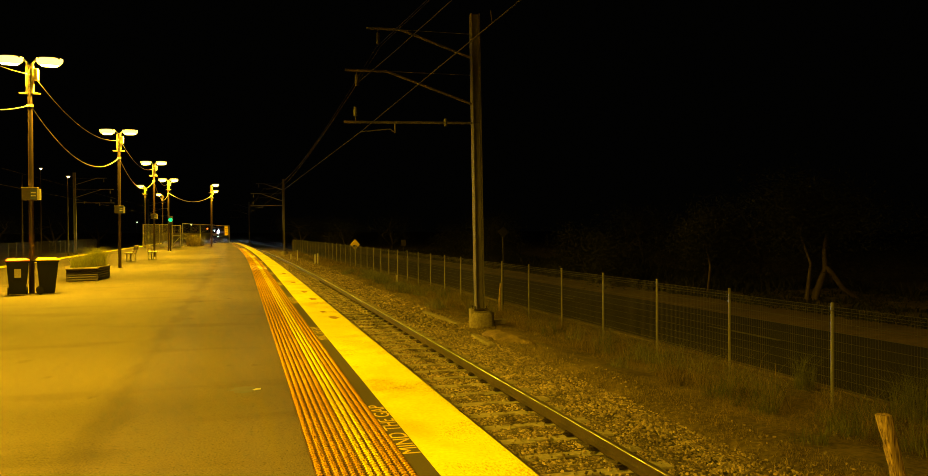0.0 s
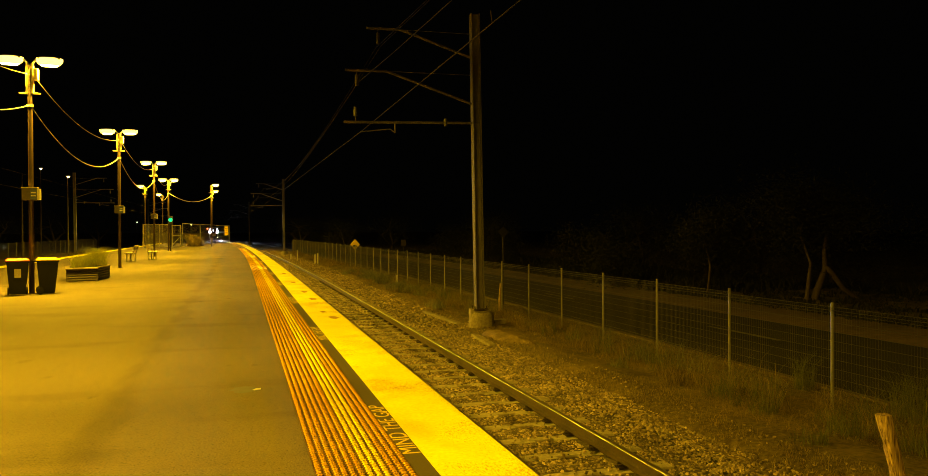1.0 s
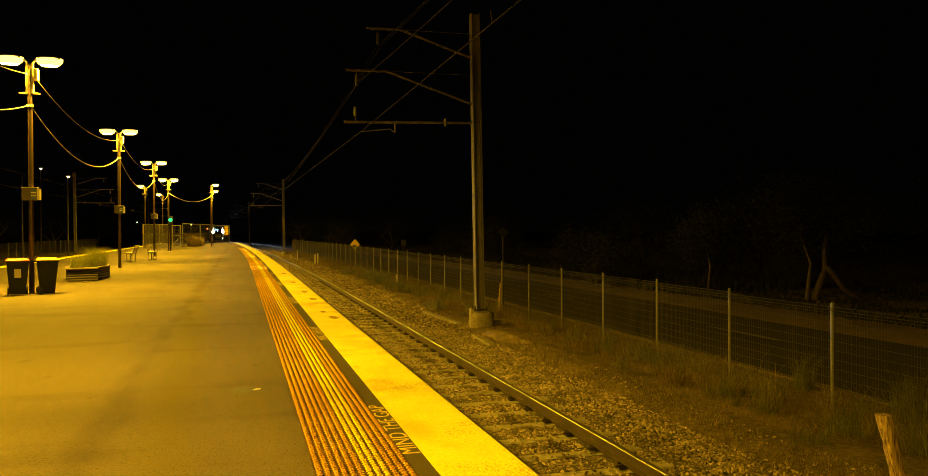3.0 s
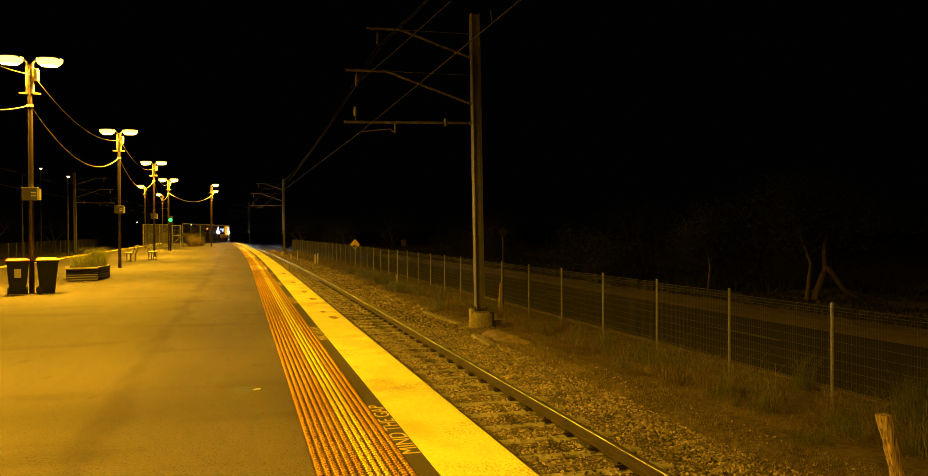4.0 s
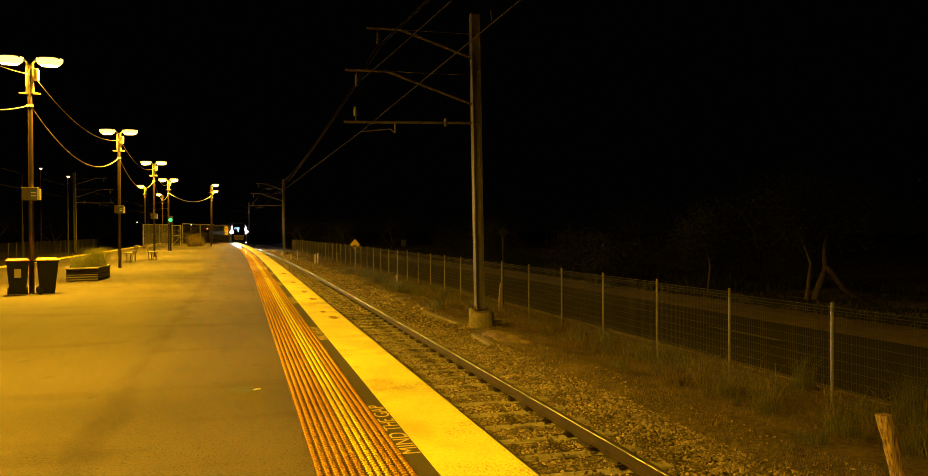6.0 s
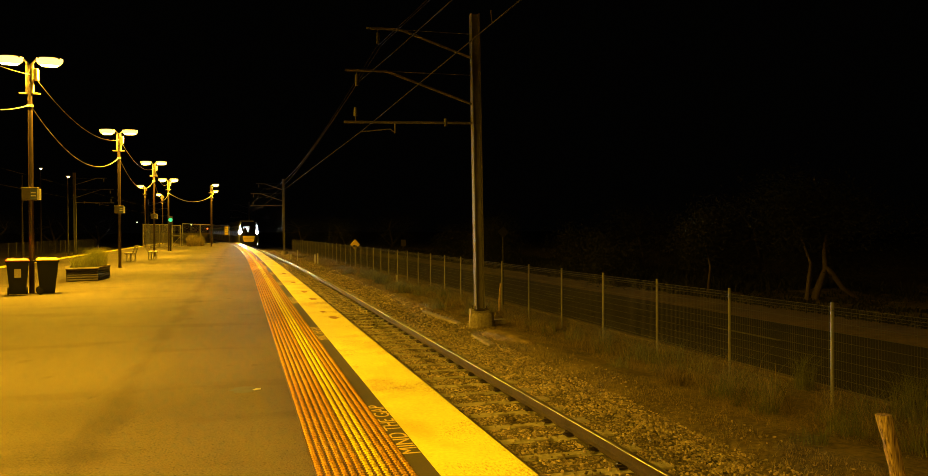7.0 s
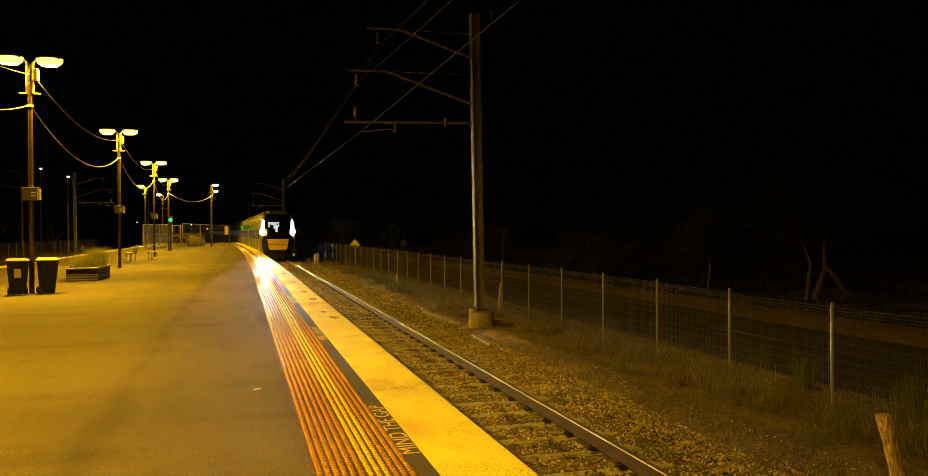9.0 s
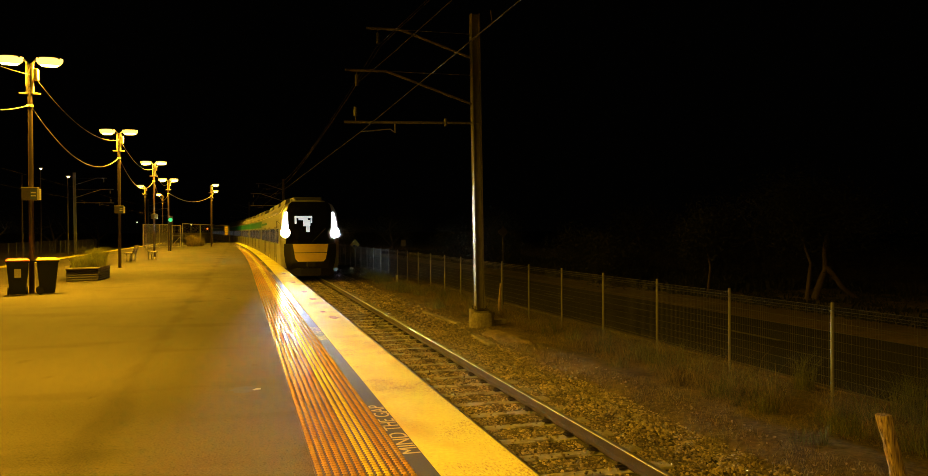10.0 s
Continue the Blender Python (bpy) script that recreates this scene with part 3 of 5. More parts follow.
def mast(x, y, side, label, lean=-0.45):
    """An overhead line mast with three cantilever arms; side -1 reaches towards -x."""
    t = thing("overhead_line_mast", label, "railway mast", "overhead line masts", at=(x, y, 0))
    t.matrix_basis = pose(x, y, 0, 0, lean, 0)
    s = side
    g = Geo()
    for a in (-0.105, 0.105):
        g.box(a - 0.012, a + 0.012, -0.12, 0.12, -0.6, 7.42)
    g.box(-0.1, 0.1, -0.008, 0.008, -0.6, 7.42)
    part("column", g, MAST_STEEL, t, "steel column with wide flanges")
    f = Geo()
    ring = [(math.cos(k * math.tau / 20), math.sin(k * math.tau / 20)) for k in range(20)]
    f.loft([[Vector((0.05 + 0.34 * r * a, 0.34 * r * b, z)) for a, b in ring] for r, z in ((1.0, -1.3), (1.02, -0.92), (0.96, -0.66), (0.9, -0.6))])
    f.loft([[Vector((-0.2 + a, b, z)) for a, b in ((-0.07, -0.12), (0.05, -0.16), (0.05, 0.16), (-0.07, 0.1))] for z in (-0.68, -0.5)])
    f.box(-0.2, 0.22, -0.17, 0.17, -0.64, -0.555)
    part("footing", f, CONCRETE, t, "round concrete footing", 0.012)
    bp = Geo().box(-0.2, 0.2, -0.18, 0.18, -0.53, -0.5)
    for a in (-0.16, 0.16):
        for b in (-0.13, 0.13):
            bp.tube([(a, b, -0.53), (a, b, -0.42)], 0.018, 6)
    part("base_plate", bp, RUST, t)
    for tip, bent, root, zt, zr in ((2.93, 2.06, 0.1, 6.9, 6.24), (3.5, 2.45, 0.1, 5.8, 5.0)):
        arm = Geo().tube([(s * tip, 0, zt), (s * bent, 0, zt), (s * (bent - 0.12), 0, zt - 0.03), (s * root, 0, zr)], 0.034, 8)
        a = part("upper_arm", arm, MAST_STEEL, t)
        part("stay_rod", Geo().tube([(s * bent, 0, zt), (0, 0, zt - 0.02)], 0.009, 5), MAST_STEEL, a)
        ins = Geo().tube([(s * (tip - 0.3), 0, zt), (s * (tip - 0.3), 0, zt - 0.12), (s * (tip - 0.3), 0, zt - 0.12), (s * (tip - 0.3), 0, zt - 0.4)], [0.012, 0.012, 0.05, 0.045], 8)
        part("insulator", ins, CERAMIC, a)
    low = part("registration_arm", Geo().tube([(s * 3.55, 0, 4.46), (-s * 0.12, 0, 4.5)], 0.034, 8), MAST_STEEL, t)
    part("insulator", Geo().tube([(s * 3.25, 0, 4.46), (s * 3.25, 0, 4.62), (s * 3.25, 0, 4.62), (s * 3.25, 0, 4.84)], [0.015, 0.015, 0.05, 0.04], 8), CERAMIC, low)
    part("clamp", Geo().tube([(s * 0.85, 0, 4.4), (s * 0.85, 0, 4.6)], 0.05, 8), CERAMIC, low)
    drop = Geo().tube([(s * 2.22, 0, 4.46), (s * 2.22, 0, 4.2)], 0.022, 6)
    part("drop_bracket", drop, MAST_STEEL, low)
    part("steady_arm", Geo().tube([(s * 2.22, 0, 4.2), (s * 2.35, 0, 4.3), (s * 3.1, 0, 4.22)], 0.016, 6), MAST_STEEL, low)
    return t


def wire(name, label, pts, r, group="overhead wires"):
    ob = part(name, Geo().tube(pts, r, 5), COPPER)
    return tagged(ob, label, "wire", group)


def build_masts():
    x = 6.16
    mast(x + 0.045, 20.3, -1, "tall steel overhead line mast on a concrete footing", -0.8)
    mast(x + bend(89.5) - 0.5, 89.5, -1, "distant steel overhead line mast beside the track")
    mast(x + bend(160), 160, -1, "far steel overhead line mast in the dark")
    mast(-15.4, 84, 1, "grey overhead line mast beside the second track")
    mast(-15.6, 150, 1, "grey overhead line mast far along the second track")
    spans = [(-48, 20.3), (20.3, 89.5), (89.5, 160), (160, 240)]
    for name, dx, z, sag, r in (("feeder_wire", -2.6, 6.42, 1.2, 0.008), ("feeder_wire", -2.72, 6.38, 1.3, 0.008), ("messenger_wire", -3.2, 5.44, 1.1, 0.008), ("contact_wire", -3.1, 4.2, 0.0, 0.009)):
        pts = []
        for a, b in spans:
            for i in range(14):
                u = i / 14
                y = a + (b - a) * u
                xa, xb = bend(a), bend(b)
                pts.append((x + dx + xa + (xb - xa) * u, y, z - sag * 4 * u * (1 - u)))
        wire(name, "thin dark overhead railway wire strung between masts", pts, r)
    wire("dropper_wire", "short dropper clip on the contact wire", [(x - 3.1, 9.4, 4.2), (x - 3.12, 9.4, 4.36)], 0.008)
    for z in (4.2, 5.1):
        wire("contact_wire", "thin dark overhead wire above the second track", [(-12.4, -40 + i * 10, z) for i in range(24)], 0.006)


# ---- platform furniture ----
def head_parts(t, x, y, z, s, lit):
    """A lamp head on a short arm; s -1 or 1 is the side."""
    h = part("lamp_head", Geo().loft([[Vector((x + dx, y + 0.15 * k * c, z + zz + 0.03 * k * d)) for c, d in ((-1, -1), (1, -1), (1, 0.6), (0.4, 1.6), (-0.4, 1.6), (-1, 0.6))] for dx, k, zz in ((-0.27, 0.75, 0.04), (-0.12, 1.0, 0.05), (0.12, 1.0, 0.05), (0.27, 0.75, 0.04))]), SIGN_GREY, t, "grey luminaire housing", 0.01)
    ring = [(math.cos(k * math.tau / 14), math.sin(k * math.tau / 14)) for k in range(14)]
    bowl = Geo().loft([[Vector((x + 0.32 * r * a, y + 0.17 * r * b, z + zz)) for a, b in ring] for r, zz in ((1.0, 0.05), (1.02, -0.01), (0.95, -0.065), (0.82, -0.11), (0.62, -0.14))])
    part("bowl", bowl, BOWL_LIT if lit is LAMP_LIT else lit, h, "glowing amber glass bowl", smooth=True)
    flat = Geo().add([(x + 0.2 * a, y + 0.1 * b, z - 0.145) for a, b in reversed(ring)], [tuple(range(14))])
    part("lens", flat, lit, h, "bright sodium lamp opening")


def light_pole(x, y, heads, z=6.1, name="platform_lamp", sign=True, lit=None):
    t = thing(name, "brown steel platform lamp post with glowing sodium lamps", "street lamp", "lamp posts along the platform", at=(x, y, 0))
    g = Geo().tube([(0, 0, 0), (0, 0, 0.012), (0, 0, 0.012), (0, 0, z - 0.1)], [0.14, 0.14, 0.068, 0.058], 12)
    part("pole", g, POLE_PAINT, t)
    b = Geo().box(-0.09, -0.02, -0.05, 0.05, z - 0.85, z - 0.06)
    b.box(0.02, 0.09, -0.05, 0.05, z - 0.85, z - 0.06)
    b.box(-0.26, 0.24, -0.03, 0.03, z - 0.87, z - 0.83)
    part("top_bracket", b, POLE_TOP, t, "cream bracket and twin conduits", 0.006)
    part("junction_box", Geo().box(0.08, 0.2, -0.08, 0.08, z - 0.5, z - 0.2), POLE_TOP, t, bevel=0.01)
    part("collar", Geo().tube([(0, 0, z - 1.2), (0, 0, z - 1.14)], 0.085, 12), POLE_TOP, t)
    for s in heads:
        part("arm", Geo().tube([(0, 0, z - 0.12), (s * 0.14, 0, z + 0.03), (s * 0.3, 0, z + 0.06)], 0.026, 8), POLE_TOP, t)
        head_parts(t, s * 0.47, 0, z + 0.04, s, lit or LAMP_LIT)
    if sign:
        s = part("sign_box", Geo().box(-0.2, 0.16, -0.1, 0.1, 2.45, 2.77), SIGN_DARK, t, "dark hanging sign box", 0.006)
        part("sign_cap", Geo().box(-0.21, 0.17, -0.12, 0.12, 2.77, 2.79), POLE_TOP, s)
        part("sign_panel", Geo().box(0.0, 0.16, -0.107, -0.101, 2.47, 2.75), SIGN_BLUE, s, "blue sign panel with unreadable words")
        for z in (2.55, 2.63):
            part("word_bar", Geo().box(0.02, 0.14, -0.111, -0.107, z, z + 0.035), SIGN_WHITE, s)
        part("sign_edge", Geo().box(0.163, 0.22, -0.1, 0.1, 2.46, 2.75), SIGN_WHITE, s)
    return t


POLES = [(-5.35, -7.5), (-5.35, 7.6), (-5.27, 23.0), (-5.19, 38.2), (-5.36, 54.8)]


def hang(a, b, drop, n=18):
    a, b = Vector(a), Vector(b)
    return [a + (b - a) * (i / n) + Vector((0, 0, -drop * 4 * (i / n) * (1 - i / n))) for i in range(n + 1)]


def build_poles():
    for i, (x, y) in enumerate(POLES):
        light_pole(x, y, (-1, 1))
    light_pole(-5.85, 71.5, (-1, 1), 6.05, sign=False)
    light_pole(-3.0, 90.0, (1,), 6.7, sign=False)
    light_pole(-3.5, 108.0, (1,), 6.9, sign=False)
    light_pole(-9.9, 92.0, (-1,), 6.6, sign=False)
    light_pole(-9.9, 112.0, (-1,), 6.6, sign=False)
    extra = POLES[1:] + [(-5.85, 71.5)]
    for (xa, ya), (xb, yb) in zip(extra[:-1], extra[1:]):
        for za, zb, drop, r in ((5.85, 5.75, 0.58, 0.008), (4.95, 4.95, 0.92, 0.012)):
            ob = part("hanging_cable", Geo().tube(hang((xa, ya, za), (xb, yb, zb), drop), r, 6), CABLE)
            tagged(ob, "pale sagging cable slung between platform lamp posts", "cable", "cables between lamp posts")
    ob = part("hanging_cable", Geo().tube(hang((-5.85, 71.5, 4.95), (-3.0, 90.0, 5.5), 0.7), 0.018, 6), CABLE)
    tagged(ob, "pale sagging cable slung between platform lamp posts", "cable", "cables between lamp posts")


def wheelie_bin(x, y, turn, lid, label):
    t = thing("wheelie_bin", label, "rubbish bin", "bins by the lamp post", at=(x, y, 0), turn=turn)
    t.matrix_basis = t.matrix_basis @ Matrix.Diagonal((0.93, 0.86, 1, 1))
    body = Geo()
    rings = []
    for z, w, d0, d1 in ((0.03, 0.19, -0.2, 0.2), (0.12, 0.2, -0.21, 0.21), (0.8, 0.265, -0.29, 0.27), (0.84, 0.27, -0.295, 0.275)):
        rings.append([Vector(p) for p in ((-w, d0, z), (w, d0, z), (w, d1, z), (-w, d1, z))])
    body.loft(rings)
    part("body", body, BIN_BODY, t, bevel=0.02)
    part("rim", Geo().box(-0.285, 0.285, -0.315, 0.29, 0.83, 0.875), BIN_BODY, t, bevel=0.01)
    l = Geo().loft([[Vector(p) for p in ((-w, d0, z), (w, d0, z), (w, d1, z), (-w, d1, z))] for z, w, d0, d1 in ((0.872, 0.29, -0.33, 0.3), (0.9, 0.29, -0.33, 0.3), (0.945, 0.23, -0.24, 0.24))])
    part("lid", l, lid, t, "moulded plastic lid", 0.012)
    part("lid_grip", Geo().box(-0.1, 0.1, -0.36, -0.325, 0.872, 0.892), lid, t, bevel=0.006)
    for k in (-0.12, 0.12):
        part("lid_rib", Geo().box(k - 0.012, k + 0.012, -0.2, 0.2, 0.944, 0.953), lid, t, bevel=0.003)
    part("handle", Geo().tube([(-0.24, 0.3, 0.85), (-0.24, 0.36, 0.87), (0.24, 0.36, 0.87), (0.24, 0.3, 0.85)], 0.016, 6), BIN_BODY, t)
    part("axle", Geo().tube([(-0.23, 0.2, 0.1), (0.23, 0.2, 0.1)], 0.012, 6), DARK_METAL, t)
    for s in (-1, 1):
        part("wheel", Geo().tube([(s * 0.19, 0.2, 0.1), (s * 0.2, 0.2, 0.1), (s * 0.24, 0.2, 0.1), (s * 0.25, 0.2, 0.1)], [0.08, 0.1, 0.1, 0.08], 16), RUBBER, t)
    part("sticker", Geo().loft([[Vector((-0.08, -0.262, 0.46)), Vector((0.08, -0.262, 0.46)), Vector((0.08, -0.268, 0.46)), Vector((-0.08, -0.268, 0.46))], [Vector((-0.08, -0.288, 0.68)), Vector((0.08, -0.288, 0.68)), Vector((0.08, -0.294, 0.68)), Vector((-0.08, -0.294, 0.68))]]), LABEL, t, "pale paper sticker")


def blades(name, spots, material, label, category, seed, kind="stuff", lean=0.35, width=0.006):
    """Clumps of grass blades: spots of (x, y, z, radius, height, count)."""
    rng = random.Random(seed)
    verts, faces = [], []
    for x, y, z, r, h, count in spots:
        for _ in range(count):
            a, d = rng.uniform(0, math.tau), r * math.sqrt(rng.random())
            bx, by = x + d * math.cos(a), y + d * math.sin(a)
            la = rng.uniform(0, math.tau)
            hh = h * (0.2 + 0.95 * rng.random() ** 1.6)
            le = hh * rng.uniform(0.1, 1.0) * lean
            w = width * rng.uniform(0.7, 1.4)
            ta = rng.uniform(0, math.tau)
            wx, wy = w * math.cos(ta), w * math.sin(ta)
            o = len(verts)
            mx, my = bx + le * 0.35 * math.cos(la), by + le * 0.35 * math.sin(la)
            tx, ty = bx + le * 1.3 * math.cos(la), by + le * 1.3 * math.sin(la)
            verts += [(bx - wx, by - wy, z - 0.02), (bx + wx, by + wy, z - 0.02), (mx - wx * 0.8, my - wy * 0.8, z + hh * 0.6), (mx + wx * 0.8, my + wy * 0.8, z + hh * 0.6), (tx, ty, z + hh)]
            faces += [(o, o + 1, o + 3, o + 2), (o + 2, o + 3, o + 4)]
    ob = new(name, raw(name, verts, faces, material))
    return tagged(ob, label, category, "" if kind else "weed clumps", kind)


def build_planter():
    t = thing("planter_bed", "raised planter of dark stacked timbers with a capping rail", "planter")
    outline = [(-5.38, 28.0), (-4.55, 28.3), (-4.48, 30.3), (-5.0, 32.2), (-5.75, 32.3), (-5.72, 29.8)]
    c = Vector((-5.1, 30.1))
    for k in range(5):
        z0 = 0.043 + k * 0.081
        for i in range(6):
            a, b = Vector(outline[i]), Vector(outline[(i + 1) % 6])
            d = (b - a).normalized() * 0.03
            a, b = a - d, b + d
            part("timber", Geo().tube([(a.x, a.y, z0), (b.x, b.y, z0)], 0.042, 10), SLEEPER_WOOD, t, smooth=False)
    for i in range(6):
        a, b = Vector(outline[i]), Vector(outline[(i + 1) % 6])
        ao, bo, ai, bi = c + (a - c) * 1.1, c + (b - c) * 1.1, c + (a - c) * 0.9, c + (b - c) * 0.9
        part("capping", Geo().loft([[Vector((p.x, p.y, z)) for p in (ao, bo, bi, ai)] for z in (0.408, 0.44)]), CAP_WOOD, t, bevel=0.006)
    part("soil", Geo().add([(p[0] * 0.93 + c.x * 0.07, p[1] * 0.93 + c.y * 0.07, 0.36) for p in outline], [tuple(range(6))]), SOIL, t)
    blades("planter_grass", [(-4.82, 29.9, 0.36, 0.27, 0.7, 3200), (-4.84, 29.8, 0.36, 0.36, 0.52, 2600)], PLANTER_GRASS, "tall clump of yellow-green grass growing in the planter", "plant", 11, lean=0.6, width=0.0032)
    blades("planter_grass", [(-5.36, 30.2, 0.36, 0.3, 0.46, 2600), (-5.1, 29.4, 0.36, 0.3, 0.4, 1500)], PLANTER_GRASS, "low clump of yellow-green grass growing in the planter", "plant", 12, lean=0.65, width=0.0032)


def bench(x, y, side):
    t = thing("platform_bench", "slatted platform bench on steel legs, seen end on", "bench", "back to back benches", at=(x, y, 0), turn=0 if side > 0 else 180)
    for yy in (-0.7, 0.7):
        part("leg", Geo().tube([(0.12, yy, 0), (0.12, yy, 0.43)], 0.028, 8), GALV, t)
        part("leg", Geo().tube([(0.38, yy, 0), (0.38, yy, 0.43)], 0.028, 8), GALV, t)
        part("bracket", Geo().tube([(0.5, yy, 0.43), (0.06, yy, 0.43), (-0.06, yy, 0.86)], 0.022, 6), GALV, t)
    for i in range(4):
        part("seat_slat", Geo().box(0.08 + i * 0.11, 0.175 + i * 0.11, -0.95, 0.95, 0.45, 0.48), SLAT, t, bevel=0.005)
    for i in range(3):
        m = Matrix.Translation((0.045 - i * 0.04, 0, 0.55 + i * 0.13)) @ Matrix.Rotation(radians(-16), 4, "Y")
        part("back_slat", Geo().box(-0.012, 0.015, -0.95, 0.95, -0.05, 0.05, m), SLAT, t, bevel=0.005)


# ---- the far end of the platform ----
def end_panel(a, b, h, label, frame_mat=GALV, bars=0.09, name="security_fence", thick=0.006, fill=WIRE_GALV):
    a, b = Vector(a), Vector(b)
    d = b - a
    L = d.length
    t = thing(name, label, "fence", "fence closing the platform end", at=(a.x, a.y, 0), turn=math.degrees(math.atan2(d.y, d.x)))
    for x in (0, L):
        part("post", Geo().tube([(x, 0, 0), (x, 0, h + 0.03)], 0.04, 8), frame_mat, t)
    for z in (0.1, h):
        part("rail", Geo().tube([(0, 0, z), (L, 0, z)], 0.03, 6), frame_mat, t)
    g = Geo()
    n = max(2, int(L / bars))
    for i in range(1, n):
        x = L * i / n
        g.box(x - thick, x + thick, -thick, thick, 0.1, h)
    part("infill", g, fill, t)
    return t


def build_end():
    end_panel((-9.7, 88.0), (-8.1, 88.0), 2.4, "mesh security gate panel in a steel frame", WHITE_FRAME, 0.06, thick=0.009, fill=WHITE_FRAME)
    end_panel((-8.1, 88.0), (-7.0, 88.0), 2.4, "mesh security panel in a pale frame", WHITE_FRAME, 0.06, thick=0.009, fill=WHITE_FRAME)
    g = end_panel((-6.85, 88.0), (-6.0, 88.0), 2.3, "white-framed pedestrian gate at the platform end", WHITE_FRAME, 0.12, "platform_gate")
    part("middle_rail", Geo().tube([(0, 0, 1.2), (0.85, 0, 1.2)], 0.04, 6), WHITE_FRAME, g)
    part("brace", Geo().tube([(0, 0, 0.2), (0.85, 0, 1.2)], 0.03, 6), WHITE_FRAME, g)
    end_panel((-5.9, 89.5), (-4.6, 100), 2.5, "tall wire mesh security fence", GALV, 0.5, thick=0.003)
    end_panel((-4.6, 100), (-3.6, 108), 2.5, "tall wire mesh security fence", GALV, 0.5, thick=0.003)
    end_panel((-3.6, 108), (-1.5, 120), 2.5, "tall wire mesh security fence", GALV, 0.5, thick=0.003)
    s = thing("warning_sign", "yellow warning sign fixed to the security fence", "sign", at=(-1.85, 117.2, 1.75))
    part("plate", Geo().box(-0.24, 0.24, -0.02, 0.02, -0.62, 0.62), SIGN_YELLOW, s)
    for z in (-0.2, 0.1, 0.35):
        part("word_bar", Geo().box(-0.16, 0.16, -0.026, -0.02, z - 0.04, z + 0.04), DARK_METAL, s)
    blades("end_bush", [(-5.0, 92, 0.0, 0.6, 1.5, 900), (-4.6, 93, 0.0, 0.7, 1.0, 600)], GRASS_DRY, "straggly bush behind the end fence of the platform", "bush", 21, lean=1.0, width=0.012)
    # colour light signal
    sg = thing("railway_signal", "railway colour light signal showing green", "railway signal", at=(-5.62, 70.6, 0))
    part("post", Geo().tube([(0, 0, 0), (0, 0, 2.5)], 0.06, 8), DARK_METAL, sg)
    part("backboard", Geo().box(-0.2, 0.2, -0.02, 0.02, 2.2, 2.95), TRAIN_BLACK, sg, bevel=0.02)
    part("lamp", Geo().tube([(0, -0.1, 2.62), (0, -0.04, 2.62)], 0.16, 16), GREEN_LIT, sg, "glowing green lens")
    part("hood", Geo().tube([(0, -0.12, 2.62), (0, -0.03, 2.62)], 0.18, 12, caps=False), TRAIN_BLACK, sg)
    r = thing("red_marker_light", "small red marker lamp on the security fence", "marker light", at=(-3.95, 104.8, 2.0))
    part("lens", Geo().tube([(0, -0.06, 0), (0, 0, 0)], 0.09, 10), RED_LIT, r)
    part("case", Geo().box(-0.12, 0.12, 0, 0.1, -0.14, 0.14), DARK_METAL, r, bevel=0.01)


def far_lamp(x, y, z, lit, size=0.25):
    t = thing("distant_street_lamp", "distant street lamp glowing on a thin pole", "street lamp", "distant street lamps", at=(x, y, 0))
    part("pole", Geo().tube([(0, 0, -1.2), (0, 0, z)], [0.09, 0.05], 8), SIGN_DARK, t)
    part("arm", Geo().tube([(0, 0, z), (0.1, 0, z + 0.1)], 0.035, 6), GALV, t)
    h = part("lamp_head", Geo().box(-0.2, 0.3, -0.16, 0.16, z + 0.06, z + 0.16), SIGN_GREY, t, bevel=0.02)
    part("lens", Geo().loft([[Vector((0.05 + size * r * math.cos(k * math.tau / 10), 0.15 * r * math.sin(k * math.tau / 10), z + dz)) for k in range(10)] for r, dz in ((1, 0.058), (0.8, -0.02), (0.4, -0.05))]), lit, h)


# ---- beyond the track ----
def tree(x, y, limbs, seed, crown_r, leaves, label, bark, twigs=4, low=0.2):
    t = thing("gum_tree", label, "tree", "trees beyond the road", at=(x, y, -1.15))
    rng = random.Random(seed)
    trunk = Geo()
    ends = []
    for pts, r, leafy in limbs:
        n = len(pts)
        trunk.tube(pts, [r * (1 - 0.6 * i / (n - 1)) for i in range(n)], 8)
        if not leafy:
            continue
        ends.append(Vector(pts[-1]))
        for _ in range(twigs):
            e = Vector(pts[-1]) + Vector((rng.uniform(-1, 1), rng.uniform(-1, 1), rng.uniform(-0.4, 1))) * crown_r * 0.8
            trunk.tube([pts[-1], (Vector(pts[-1]) + e) / 2 + Vector((0, 0, 0.2)), e], [r * 0.3, r * 0.2, r * 0.08], 5)
            ends.append(e)
    part("trunk", trunk, bark, t, "forking trunk and limbs", smooth=True)
    verts, faces = [], []
    for _ in range(leaves * 2):
        e = rng.choice(ends)
        c = e + Vector((rng.gauss(0, 1), rng.gauss(0, 1), rng.gauss(low, 0.8))) * crown_r * 0.42
        a = Vector((rng.uniform(-1, 1), rng.uniform(-1, 1), rng.uniform(-1, 0.4))).normalized() * rng.uniform(0.05, 0.12)
        b = a.cross(Vector((rng.uniform(-1, 1), rng.uniform(-1, 1), rng.uniform(-1, 1)))).normalized() * 0.022
        o = len(verts)
        verts += [tuple(c - a), tuple(c + b), tuple(c + a), tuple(c - b)]
        faces.append((o, o + 1, o + 2, o + 3))
    cr = new("crown", raw("crown", verts, faces, UNLIT_LEAF))
    cr.parent = t


